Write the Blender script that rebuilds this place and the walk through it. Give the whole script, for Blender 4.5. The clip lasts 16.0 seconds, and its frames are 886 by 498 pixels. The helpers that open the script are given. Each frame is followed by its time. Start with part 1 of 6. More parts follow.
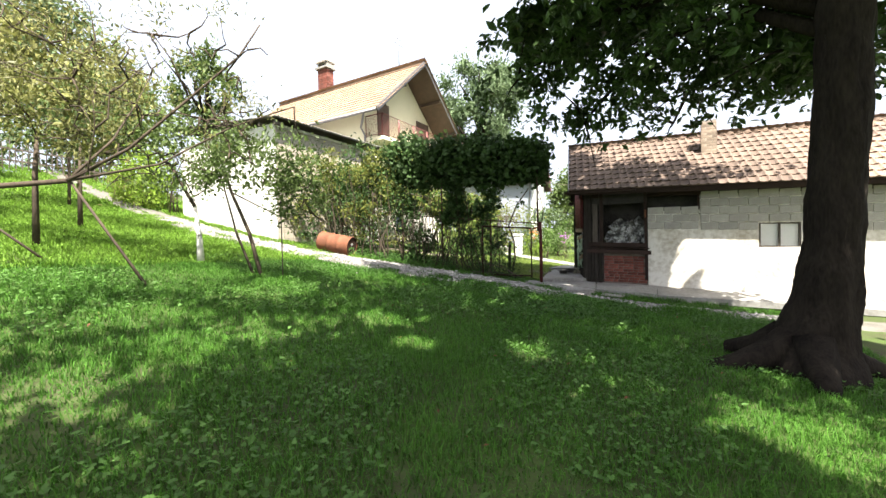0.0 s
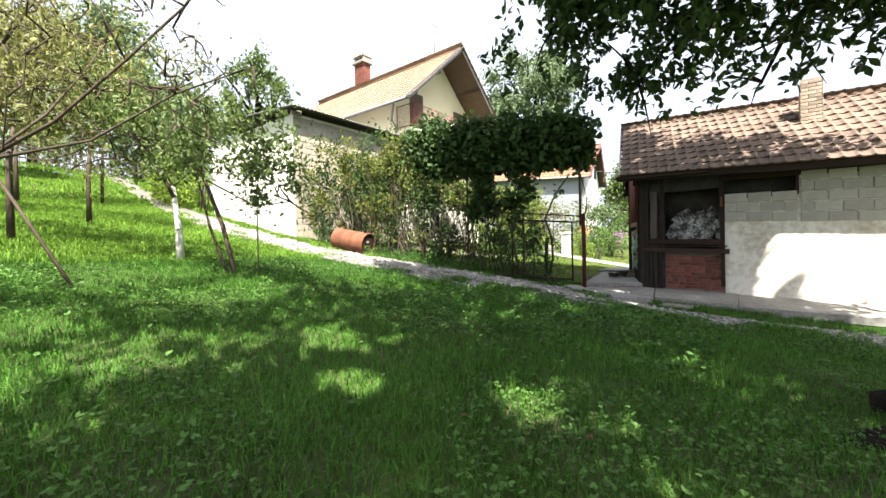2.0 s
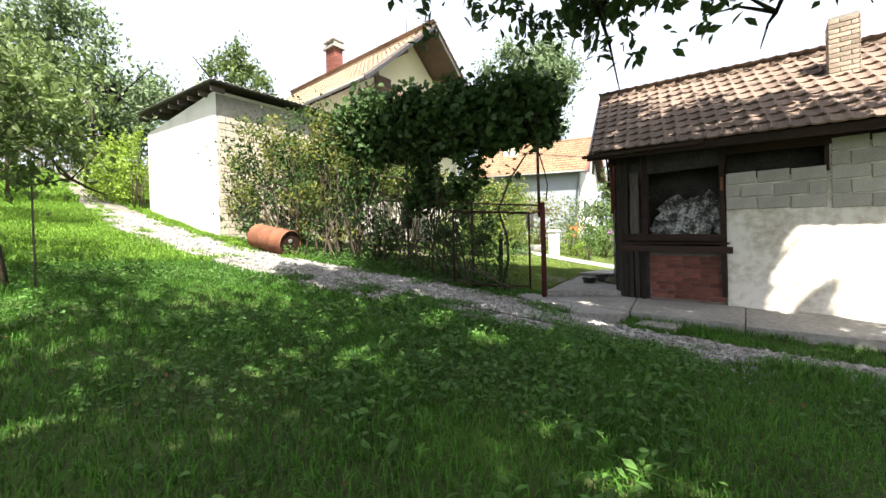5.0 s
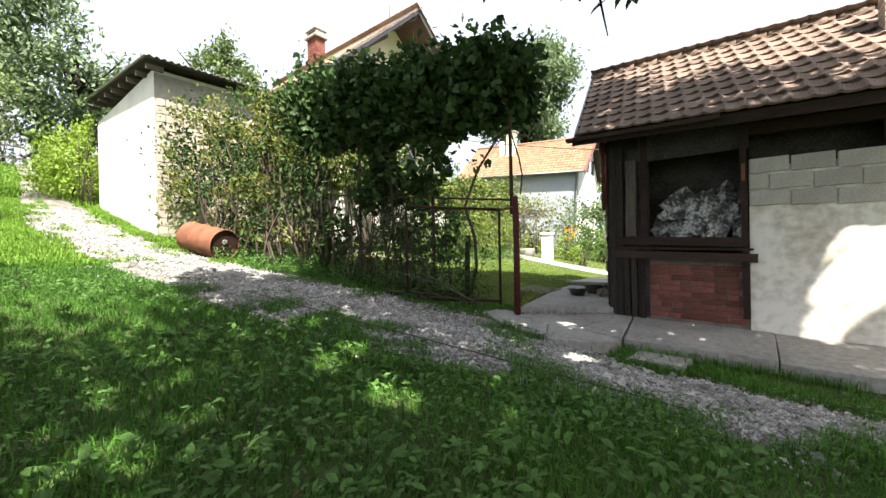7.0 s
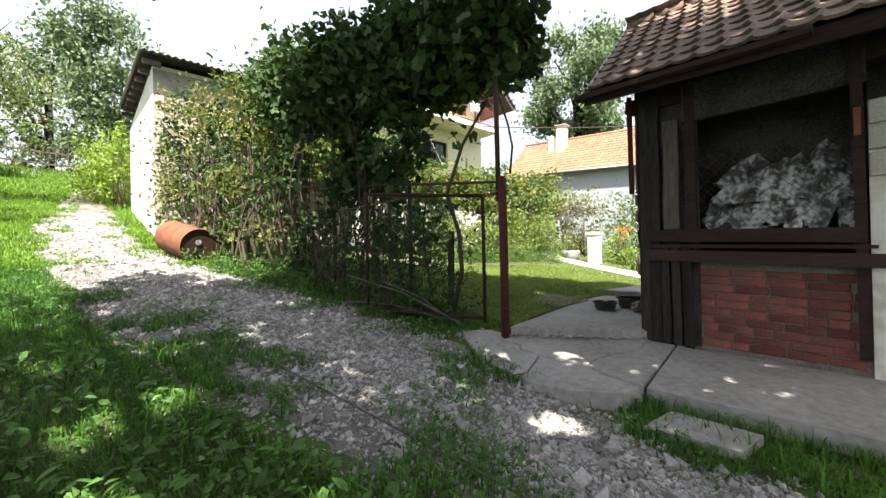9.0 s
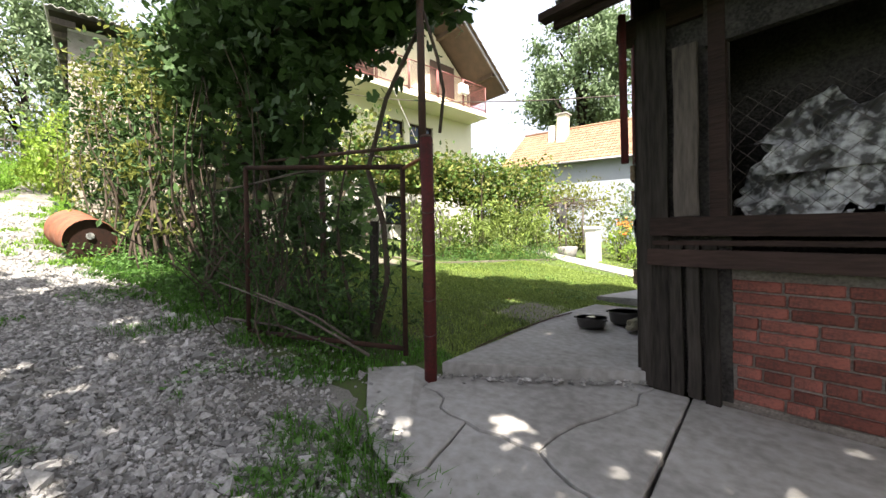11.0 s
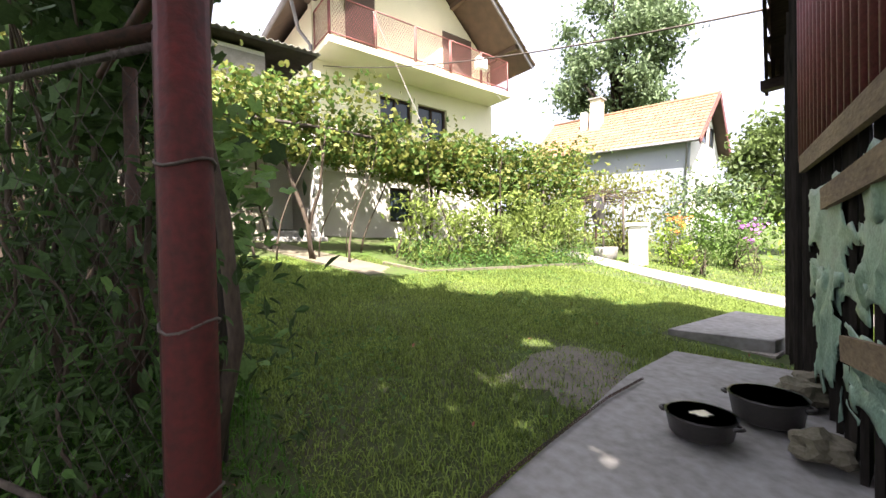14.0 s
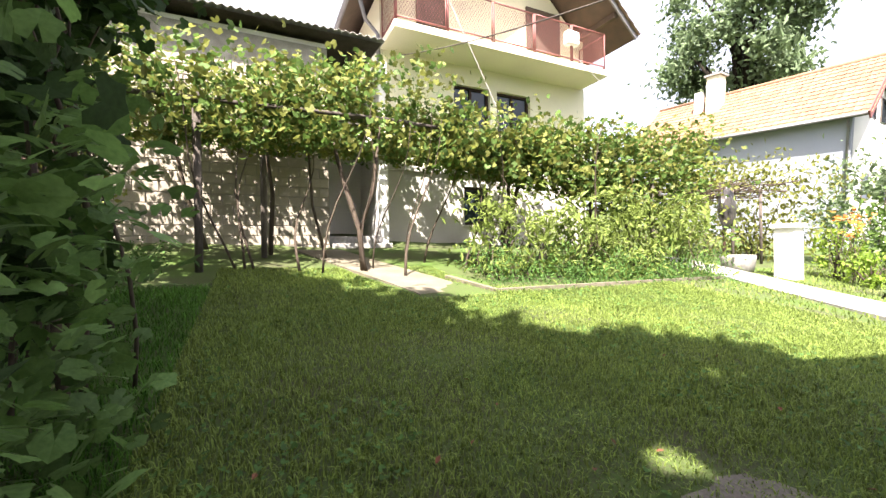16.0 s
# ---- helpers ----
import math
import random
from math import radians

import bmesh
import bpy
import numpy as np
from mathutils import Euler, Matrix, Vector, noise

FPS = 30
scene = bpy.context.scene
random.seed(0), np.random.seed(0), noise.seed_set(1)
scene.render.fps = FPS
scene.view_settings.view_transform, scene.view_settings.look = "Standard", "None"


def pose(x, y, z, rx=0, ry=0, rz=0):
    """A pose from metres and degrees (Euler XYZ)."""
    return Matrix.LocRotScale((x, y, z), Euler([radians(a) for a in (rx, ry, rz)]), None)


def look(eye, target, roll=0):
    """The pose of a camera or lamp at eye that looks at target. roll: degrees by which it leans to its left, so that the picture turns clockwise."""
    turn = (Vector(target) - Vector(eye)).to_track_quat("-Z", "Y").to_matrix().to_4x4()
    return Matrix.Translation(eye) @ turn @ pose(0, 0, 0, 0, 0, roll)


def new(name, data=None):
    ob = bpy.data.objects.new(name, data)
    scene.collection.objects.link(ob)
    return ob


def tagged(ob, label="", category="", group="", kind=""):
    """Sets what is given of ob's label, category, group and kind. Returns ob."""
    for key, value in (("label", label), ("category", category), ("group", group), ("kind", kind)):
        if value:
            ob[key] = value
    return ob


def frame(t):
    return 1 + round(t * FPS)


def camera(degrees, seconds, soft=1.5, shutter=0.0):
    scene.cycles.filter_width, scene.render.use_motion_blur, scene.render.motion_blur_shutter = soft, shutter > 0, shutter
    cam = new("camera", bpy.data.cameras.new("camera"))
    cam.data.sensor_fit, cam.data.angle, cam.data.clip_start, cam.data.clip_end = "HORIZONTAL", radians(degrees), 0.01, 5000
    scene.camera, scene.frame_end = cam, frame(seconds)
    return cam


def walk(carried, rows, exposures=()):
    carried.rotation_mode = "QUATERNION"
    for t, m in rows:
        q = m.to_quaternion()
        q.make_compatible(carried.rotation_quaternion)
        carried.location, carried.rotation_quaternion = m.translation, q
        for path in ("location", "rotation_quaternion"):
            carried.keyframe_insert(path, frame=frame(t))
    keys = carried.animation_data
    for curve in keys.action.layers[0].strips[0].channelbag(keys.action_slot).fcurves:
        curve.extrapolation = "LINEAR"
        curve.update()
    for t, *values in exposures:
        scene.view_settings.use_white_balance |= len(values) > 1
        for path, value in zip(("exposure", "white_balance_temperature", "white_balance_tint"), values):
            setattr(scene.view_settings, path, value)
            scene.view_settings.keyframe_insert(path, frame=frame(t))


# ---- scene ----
cam = camera(96.9, 16.0)
PATH = [
    (0, (1.276, 1.971, 1.658), (0.263, 3.695, 1.62), -1.3),
    (0.5, (1.191, 2.437, 1.628), (0.154, 4.147, 1.592), -1.1),
    (1, (1.136, 2.866, 1.61), (0.085, 4.567, 1.576), -1.3),
    (1.5, (1.075, 3.275, 1.575), (-0.099, 4.895, 1.551), -1.2),
    (2, (1.088, 3.727, 1.531), (-0.143, 5.302, 1.504), -1.3),
    (2.5, (1.097, 4.135, 1.5), (-0.136, 5.71, 1.481), -1.4),
    (3, (1.192, 4.531, 1.509), (-0.065, 6.087, 1.493), -1.3),
    (3.5, (1.177, 4.896, 1.451), (-0.091, 6.442, 1.428), -1.2),
    (4, (1.099, 5.346, 1.438), (-0.162, 6.898, 1.418), -1.2),
    (4.5, (1.118, 5.876, 1.435), (-0.141, 7.43, 1.412), -1.6),
    (7, (0.797, 8.004, 1.433), (-0.469, 9.553, 1.424), -1.1),
    (7.5, (0.749, 8.423, 1.433), (-0.518, 9.971, 1.426), -1.3),
    (8, (0.749, 8.913, 1.426), (-0.602, 10.388, 1.412), -1.6),
    (8.5, (0.732, 9.371, 1.363), (-0.732, 10.734, 1.357), -1.4),
    (9, (0.669, 9.816, 1.361), (-0.808, 11.165, 1.375), -1.2),
    (11.3, (0.046, 11.564, 1.379), (-1.45, 12.893, 1.366), -1.0),
    (11.5, (-0.008, 11.676, 1.401), (-1.51, 12.996, 1.394), -1.1),
    (12, (-0.166, 11.934, 1.385), (-1.682, 13.238, 1.379), -0.9),
    (12.5, (-0.425, 12.242, 1.407), (-1.946, 13.541, 1.394), -0.9),
    (13, (-0.667, 12.54, 1.397), (-2.187, 13.839, 1.384), -1.1),
    (13.5, (-0.898, 12.819, 1.464), (-2.433, 14.102, 1.447), -1.3),
    (14, (-1.15, 13.096, 1.46), (-2.731, 14.321, 1.44), -1.1),
    (14.5, (-1.481, 13.391, 1.52), (-3.073, 14.601, 1.509), -1.0),
    (15, (-1.74, 13.645, 1.525), (-3.375, 14.796, 1.509), -1.2),
    (15.5, (-1.96, 13.937, 1.599), (-3.716, 14.895, 1.597), -1.1),
    (16, (-2.181, 14.1, 1.606), (-3.99, 14.952, 1.597), -0.9),
]
walk(cam, [(t, look(eye, target, roll)) for t, eye, target, roll in PATH], ((0, 2.15, 6500, 10), (7, 2.12, 6500, 10), (9, 2.12, 6500, 11), (11.5, 2.42, 6500, 15), (13.5, 2.6, 6500, 19), (16, 2.65, 6500, 19)))

# ---- world, sun, exposure ----
SUN = Vector((0.8 * math.cos(radians(57)), -0.6 * math.cos(radians(57)), math.sin(radians(57))))
world = bpy.data.worlds.new("sky")
scene.world = world
world.use_nodes = True
sky = world.node_tree.nodes.new("ShaderNodeTexSky")
sky.sky_type, sky.sun_disc, sky.sun_elevation, sky.sun_rotation = "NISHITA", False, radians(57), radians(127)
sky.air_density, sky.dust_density = 0.55, 8.0
haze = world.node_tree.nodes.new("ShaderNodeMix")
haze.data_type = "RGBA"
haze.inputs["Factor"].default_value, haze.inputs["B"].default_value = 0.75, (3.35, 3.6, 4.05, 1)
world.node_tree.links.new(sky.outputs[0], haze.inputs["A"])
world.node_tree.links.new(haze.outputs["Result"], world.node_tree.nodes["Background"].inputs[0])
world.node_tree.nodes["Background"].inputs[1].default_value = 0.1
lamp = bpy.data.lights.new("sun", "SUN")
lamp.energy, lamp.angle, lamp.color = 5.0, radians(0.5), (1.0, 0.95, 0.84)
sun_lamp = new("sun", lamp)
sun_lamp.matrix_world = look(SUN * 50, (0, 0, 0))


# ---- materials ----
def mat(name, base, other=None, scale=4.0, rough=0.85, metal=0.0, bump=0.15, fine=60.0, rnd=0.0, transl=0.0, spread=(0.35, 0.65), stretch=(1, 1, 1), island=0.0, spec=0.4):
    """Colour from two noises at metre and centimetre size, with bump; rnd varies whole objects, island the loose pieces of one mesh."""
    m = bpy.data.materials.new(name)
    m.use_nodes = True
    n, l = m.node_tree.nodes, m.node_tree.links
    b = n["Principled BSDF"]
    other = other or tuple(c * 0.7 for c in base)
    tc, mp = n.new("ShaderNodeTexCoord"), n.new("ShaderNodeMapping")
    mp.inputs["Scale"].default_value = stretch
    l.new(tc.outputs["Object"], mp.inputs["Vector"])
    big, small = n.new("ShaderNodeTexNoise"), n.new("ShaderNodeTexNoise")
    for tex, sc, det in ((big, scale, 6), (small, fine, 4)):
        tex.inputs["Scale"].default_value, tex.inputs["Detail"].default_value = sc, det
        l.new(mp.outputs[0], tex.inputs["Vector"])
    ramp = n.new("ShaderNodeValToRGB")
    ramp.color_ramp.elements[0].position, ramp.color_ramp.elements[1].position = spread
    ramp.color_ramp.elements[0].color, ramp.color_ramp.elements[1].color = (*other, 1), (*base, 1)
    add = n.new("ShaderNodeMath")
    add.operation = "MULTIPLY_ADD"
    add.inputs[1].default_value, add.inputs[2].default_value = 0.5, 0.0
    l.new(small.outputs["Fac"], add.inputs[0])
    half = n.new("ShaderNodeMath")
    half.operation = "MULTIPLY_ADD"
    half.inputs[1].default_value = 0.5
    l.new(big.outputs["Fac"], half.inputs[0])
    l.new(add.outputs[0], half.inputs[2])
    l.new(half.outputs[0], ramp.inputs["Fac"])
    col = ramp.outputs["Color"]
    for amount, node, out in ((rnd, "ShaderNodeObjectInfo", "Random"), (island, "ShaderNodeNewGeometry", "Random Per Island")):
        if amount:
            src, mr, hsv = n.new(node), n.new("ShaderNodeMapRange"), n.new("ShaderNodeHueSaturation")
            mr.inputs["To Min"].default_value, mr.inputs["To Max"].default_value = 1 - amount, 1 + amount
            l.new(src.outputs[out], mr.inputs["Value"])
            l.new(mr.outputs[0], hsv.inputs["Value"])
            l.new(col, hsv.inputs["Color"])
            col = hsv.outputs["Color"]
    l.new(col, b.inputs["Base Color"])
    b.inputs["Roughness"].default_value, b.inputs["Metallic"].default_value = rough, metal
    b.inputs["Specular IOR Level"].default_value = spec
    if bump:
        bp = n.new("ShaderNodeBump")
        bp.inputs["Strength"].default_value, bp.inputs["Distance"].default_value = bump, 0.02
        l.new(half.outputs[0], bp.inputs["Height"])
        l.new(bp.outputs[0], b.inputs["Normal"])
    if transl:
        tr, mix = n.new("ShaderNodeBsdfTranslucent"), n.new("ShaderNodeMixShader")
        l.new(col, tr.inputs["Color"])
        mix.inputs[0].default_value = transl
        l.new(b.outputs[0], mix.inputs[1])
        l.new(tr.outputs[0], mix.inputs[2])
        l.new(mix.outputs[0], n["Material Output"].inputs["Surface"])
    return m


SOIL = mat("lawn_soil", (0.06, 0.11, 0.02), (0.06, 0.052, 0.036), 1.2, 0.95, bump=0.5, spec=0.1)
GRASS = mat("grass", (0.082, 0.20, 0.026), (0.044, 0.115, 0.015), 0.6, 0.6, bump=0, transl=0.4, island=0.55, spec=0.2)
# grass brightened in its colour to carry the sunshine on slope and hill
SLOPE = mat("sunlit_slope_grass", (0.17, 0.30, 0.04), (0.11, 0.21, 0.025), 0.6, 0.6, bump=0, transl=0.4, island=0.5, spec=0.2)
# vine leaf with daylight put into its colour, for the low leaves by the yard
LIT_VINE = mat("lit_vine_leaf", (0.16, 0.27, 0.075), (0.09, 0.165, 0.045), 1.0, 0.6, bump=0.1, transl=0.4, island=0.4, spec=0.25)
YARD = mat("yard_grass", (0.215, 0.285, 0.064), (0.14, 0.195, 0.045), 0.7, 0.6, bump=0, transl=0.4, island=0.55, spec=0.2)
CLOVER = mat("clover", (0.09, 0.18, 0.04), (0.052, 0.115, 0.026), 1.0, 0.6, bump=0, transl=0.3, island=0.3, spec=0.2)
VINE = mat("vine_leaf", (0.11, 0.185, 0.04), (0.055, 0.10, 0.02), 1.0, 0.65, bump=0.1, transl=0.35, island=0.4, spec=0.25)
VINE_Y = mat("yellowing_vine_leaf", (0.20, 0.21, 0.05), (0.115, 0.135, 0.03), 1.0, 0.55, bump=0.1, transl=0.4, island=0.4, spec=0.25)
OAK_LEAF = mat("oak_leaf", (0.055, 0.10, 0.025), (0.03, 0.06, 0.015), 1.0, 0.45, bump=0.1, transl=0.3, island=0.4, spec=0.25)
FRUIT_LEAF = mat("fruit_tree_leaf", (0.13, 0.18, 0.05), (0.07, 0.11, 0.03), 1.0, 0.55, bump=0.1, transl=0.35, island=0.4)
SPARSE_LEAF = mat("plum_leaf", (0.20, 0.20, 0.06), (0.12, 0.125, 0.04), 1.0, 0.55, bump=0.1, transl=0.3, island=0.5)
BRIGHT_LEAF = mat("lilac_leaf", (0.26, 0.36, 0.05), (0.16, 0.26, 0.03), 1.0, 0.5, bump=0.1, transl=0.4, island=0.3)
FAR_LEAF = mat("far_leaf", (0.15, 0.21, 0.10), (0.09, 0.135, 0.065), 0.4, 0.7, bump=0, transl=0.25, island=0.35)
BARK = mat("oak_bark", (0.026, 0.021, 0.016), (0.009, 0.007, 0.006), 6, 0.95, bump=1.0, fine=40, stretch=(1, 1, 0.25), spec=0.08)
TWIG = mat("twig_bark", (0.09, 0.07, 0.05), (0.04, 0.03, 0.025), 8, 0.9, bump=0.5, stretch=(1, 1, 0.3), spec=0.15)
LIMED = mat("limed_bark", (0.62, 0.60, 0.56), (0.12, 0.10, 0.08), 5, 0.9, bump=0.5, spread=(0.40, 0.47))
GRAVEL = mat("gravel_bed", (0.20, 0.19, 0.172), (0.07, 0.063, 0.05), 2.6, 0.95, bump=0.8, fine=90, spec=0.15)
STONE = mat("gravel_stone", (0.34, 0.33, 0.315), (0.16, 0.152, 0.14), 3.0, 0.85, bump=0.2, island=0.5, spec=0.25)
EARTH = mat("bare_earth", (0.19, 0.17, 0.14), (0.10, 0.087, 0.07), 2.5, 0.95, bump=0.6)
# darker copy of the vine leaf: the tree's shade is put into its colour
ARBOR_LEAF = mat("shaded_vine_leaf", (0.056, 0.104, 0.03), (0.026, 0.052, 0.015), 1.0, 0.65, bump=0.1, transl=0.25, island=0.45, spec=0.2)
PLANT_LEAF = mat("garden_plant_leaf", (0.20, 0.26, 0.06), (0.115, 0.16, 0.036), 1.0, 0.55, bump=0.1, transl=0.35, island=0.4, spec=0.25)
CONCRETE = mat("concrete", (0.31, 0.30, 0.285), (0.17, 0.16, 0.145), 1.5, 0.9, bump=0.25, fine=16)
BLOCK = mat("concrete_block", (0.44, 0.42, 0.38), (0.27, 0.25, 0.22), 3.0, 0.95, bump=0.3, rnd=0.12)
PLASTER = mat("weathered_plaster", (0.70, 0.67, 0.61), (0.42, 0.37, 0.29), 1.3, 0.92, bump=0.35, fine=9, spread=(0.36, 0.56))
BARN_WALL = mat("whitewashed_blocks", (0.72, 0.70, 0.67), (0.45, 0.43, 0.40), 0.9, 0.92, bump=0.3, spread=(0.3, 0.5))
MORTAR = mat("mortar", (0.38, 0.35, 0.31), (0.2, 0.18, 0.16), 6, 0.95, bump=0.4)
SOOTY = mat("sooty_mortar", (0.24, 0.21, 0.18), (0.10, 0.085, 0.072), 5, 0.95, bump=0.5, spec=0.1)
BRICK = mat("brick", (0.22, 0.075, 0.056), (0.07, 0.036, 0.03), 7, 0.9, bump=0.5, rnd=0.35, spread=(0.36, 0.6), spec=0.15)
# brick paled in its colour to give the flue its sun-bleached lit face
OLDBRICK = mat("sunlit_chimney_brick", (0.46, 0.38, 0.31), (0.24, 0.17, 0.13), 7, 0.9, bump=0.4, rnd=0.3)
TILE = mat("roof_tile", (0.25, 0.175, 0.13), (0.075, 0.06, 0.057), 1.3, 0.85, bump=0.3, rnd=0.22, spread=(0.36, 0.6), spec=0.2)
TILE_N = mat("orange_roof_tile", (0.23, 0.13, 0.075), (0.15, 0.085, 0.05), 1.0, 0.85, bump=0.3, island=0.18)
TILE_L = mat("pale_roof_tile", (0.285, 0.195, 0.13), (0.19, 0.125, 0.085), 1.0, 0.85, bump=0.3, island=0.12)
SHEDWOOD = mat("dark_board", (0.046, 0.039, 0.033), (0.014, 0.012, 0.01), 5, 0.9, bump=0.6, rnd=0.35, stretch=(1, 1, 0.1), spec=0.12)
WOOD = mat("grey_board", (0.12, 0.10, 0.082), (0.045, 0.036, 0.03), 5, 0.9, bump=0.5, rnd=0.25, stretch=(1, 1, 0.12))
DARKWOOD = mat("brown_beam", (0.05, 0.031, 0.025), (0.022, 0.015, 0.013), 5, 0.85, bump=0.5, rnd=0.2, stretch=(0.15, 1, 1), spec=0.15)
SOFFIT = mat("stained_soffit", (0.10, 0.065, 0.045), (0.06, 0.04, 0.03), 4, 0.7, bump=0.2)
RUST = mat("rusty_steel", (0.23, 0.088, 0.045), (0.11, 0.045, 0.026), 5, 0.8, 0.2, bump=0.25)
REDPAINT = mat("worn_red_paint", (0.095, 0.02, 0.019), (0.045, 0.018, 0.016), 7, 0.7, 0.1, bump=0.2, spec=0.15)
MAROON = mat("maroon_sheet_paint", (0.17, 0.038, 0.042), (0.09, 0.024, 0.026), 4, 0.6, 0.0, bump=0.15, spec=0.3)
BATTEN = mat("raw_batten", (0.27, 0.20, 0.125), (0.13, 0.09, 0.06), 5, 0.9, bump=0.4, rnd=0.2, stretch=(1, 0.15, 1), spec=0.2)
PINKRAIL = mat("red_lead_paint", (0.22, 0.075, 0.065), (0.15, 0.05, 0.045), 7, 0.55, 0.1, bump=0.1)
DARKSTEEL = mat("dark_steel", (0.05, 0.04, 0.035), (0.10, 0.05, 0.035), 9, 0.7, 0.5, bump=0.15)
RUSTDARK = mat("dark_rust", (0.06, 0.028, 0.02), (0.026, 0.019, 0.016), 7, 0.85, 0.2, bump=0.2, spec=0.15)
WIRE = mat("wire", (0.10, 0.08, 0.07), (0.06, 0.05, 0.04), 9, 0.7, 0.4, bump=0)
CREAM = mat("cream_render", (0.72, 0.68, 0.50), (0.60, 0.56, 0.42), 0.8, 0.9, bump=0.15, spread=(0.3, 0.6))
GREYREND = mat("grey_render", (0.48, 0.45, 0.41), (0.34, 0.32, 0.29), 1.2, 0.92, bump=0.2)
WHITE = mat("white_render", (0.78, 0.77, 0.74), (0.66, 0.65, 0.62), 0.7, 0.9, bump=0.15)
# wall render darkened to bluish grey: the shade under the eave is in the colour
SHADED_WALL = mat("shaded_render", (0.30, 0.325, 0.37), (0.24, 0.26, 0.30), 0.7, 0.9, bump=0.15)
# near-black: the shade inside the shed is put into this colour
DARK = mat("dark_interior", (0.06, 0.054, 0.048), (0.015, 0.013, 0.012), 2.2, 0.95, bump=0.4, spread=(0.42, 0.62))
SHEET = mat("grey_plastic_sheet", (0.42, 0.42, 0.415), (0.05, 0.048, 0.045), 7, 0.45, bump=0.5, fine=22, spread=(0.46, 0.6))
TARP = mat("faded_green_tarp", (0.24, 0.37, 0.29), (0.12, 0.19, 0.15), 5, 0.5, bump=0.4)
CORR = mat("corrugated_sheet", (0.34, 0.33, 0.32), (0.20, 0.18, 0.17), 2, 0.7, 0.1, bump=0.2)
GUTTER = mat("grey_zinc", (0.22, 0.22, 0.23), (0.15, 0.14, 0.14), 3, 0.5, 0.6, bump=0.05)
KERB = mat("mossy_kerb", (0.17, 0.145, 0.11), (0.09, 0.085, 0.05), 3, 0.95, bump=0.4)
GLASS = mat("window_glass", (0.03, 0.04, 0.05), (0.02, 0.03, 0.04), 3, 0.05, bump=0)
BLACKPOT = mat("black_enamel", (0.03, 0.028, 0.027), (0.05, 0.045, 0.04), 6, 0.35, bump=0.1)
FLOWER_O = mat("orange_petal", (0.6, 0.22, 0.04), (0.5, 0.15, 0.03), 9, 0.6, bump=0, transl=0.3)
FLOWER_P = mat("violet_petal", (0.42, 0.16, 0.45), (0.3, 0.1, 0.35), 9, 0.6, bump=0, transl=0.3)


# ---- builders ----
def part(name, bm, material, parent=None, label=""):
    me = bpy.data.meshes.new(name)
    bm.to_mesh(me)
    bm.free()
    me.materials.append(material)
    ob = new(name, me)
    if parent:
        ob.parent = parent
    return tagged(ob, label)


def thing(name, label, category, group="", at=(0, 0, 0)):
    ob = new(name)
    ob.location = at
    ob.empty_display_size = 0.2
    return tagged(ob, label, category, group)


def arrays(name, verts, faces, material, smooth=False):
    """A mesh from vertex and face arrays (faces all of one size)."""
    me = bpy.data.meshes.new(name)
    verts, faces = np.asarray(verts, np.float32), np.asarray(faces, np.int32)
    k = faces.shape[1]
    me.vertices.add(len(verts))
    me.vertices.foreach_set("co", verts.ravel())
    me.loops.add(faces.size)
    me.loops.foreach_set("vertex_index", faces.ravel())
    me.polygons.add(len(faces))
    me.polygons.foreach_set("loop_start", np.arange(0, faces.size, k, dtype=np.int32))
    me.polygons.foreach_set("use_smooth", np.full(len(faces), smooth))
    me.update(calc_edges=True)
    me.materials.append(material)
    return me


def box(bm, x0, x1, y0, y1, z0, z1, bev=0.0):
    made = bmesh.ops.create_cube(bm, size=1.0)["verts"]
    bmesh.ops.scale(bm, vec=(x1 - x0, y1 - y0, z1 - z0), verts=made)
    bmesh.ops.translate(bm, vec=((x0 + x1) / 2, (y0 + y1) / 2, (z0 + z1) / 2), verts=made)
    if bev:
        edges = list({e for v in made for e in v.link_edges})
        bmesh.ops.bevel(bm, geom=edges, offset=bev, segments=1, affect="EDGES", profile=0.5)
    return bm


def beam(bm, a, b, w, h, jag=0.0):
    """A squared bar from a to b, w wide across and h high."""
    a, b = Vector(a), Vector(b)
    ax = (b - a).normalized()
    up = Vector((0, 0, 1)) if abs(ax.z) < 0.9 else Vector((0, 1, 0))
    side = ax.cross(up).normalized()
    up = side.cross(ax)
    vs = [bm.verts.new(p + side * w / 2 * i + up * h / 2 * j + ax * random.uniform(-jag, jag)) for p in (a, b) for i, j in ((-1, -1), (1, -1), (1, 1), (-1, 1))]
    for f in ((3, 2, 1, 0), (4, 5, 6, 7), (0, 1, 5, 4), (1, 2, 6, 5), (2, 3, 7, 6), (3, 0, 4, 7)):
        bm.faces.new([vs[i] for i in f])
    return bm


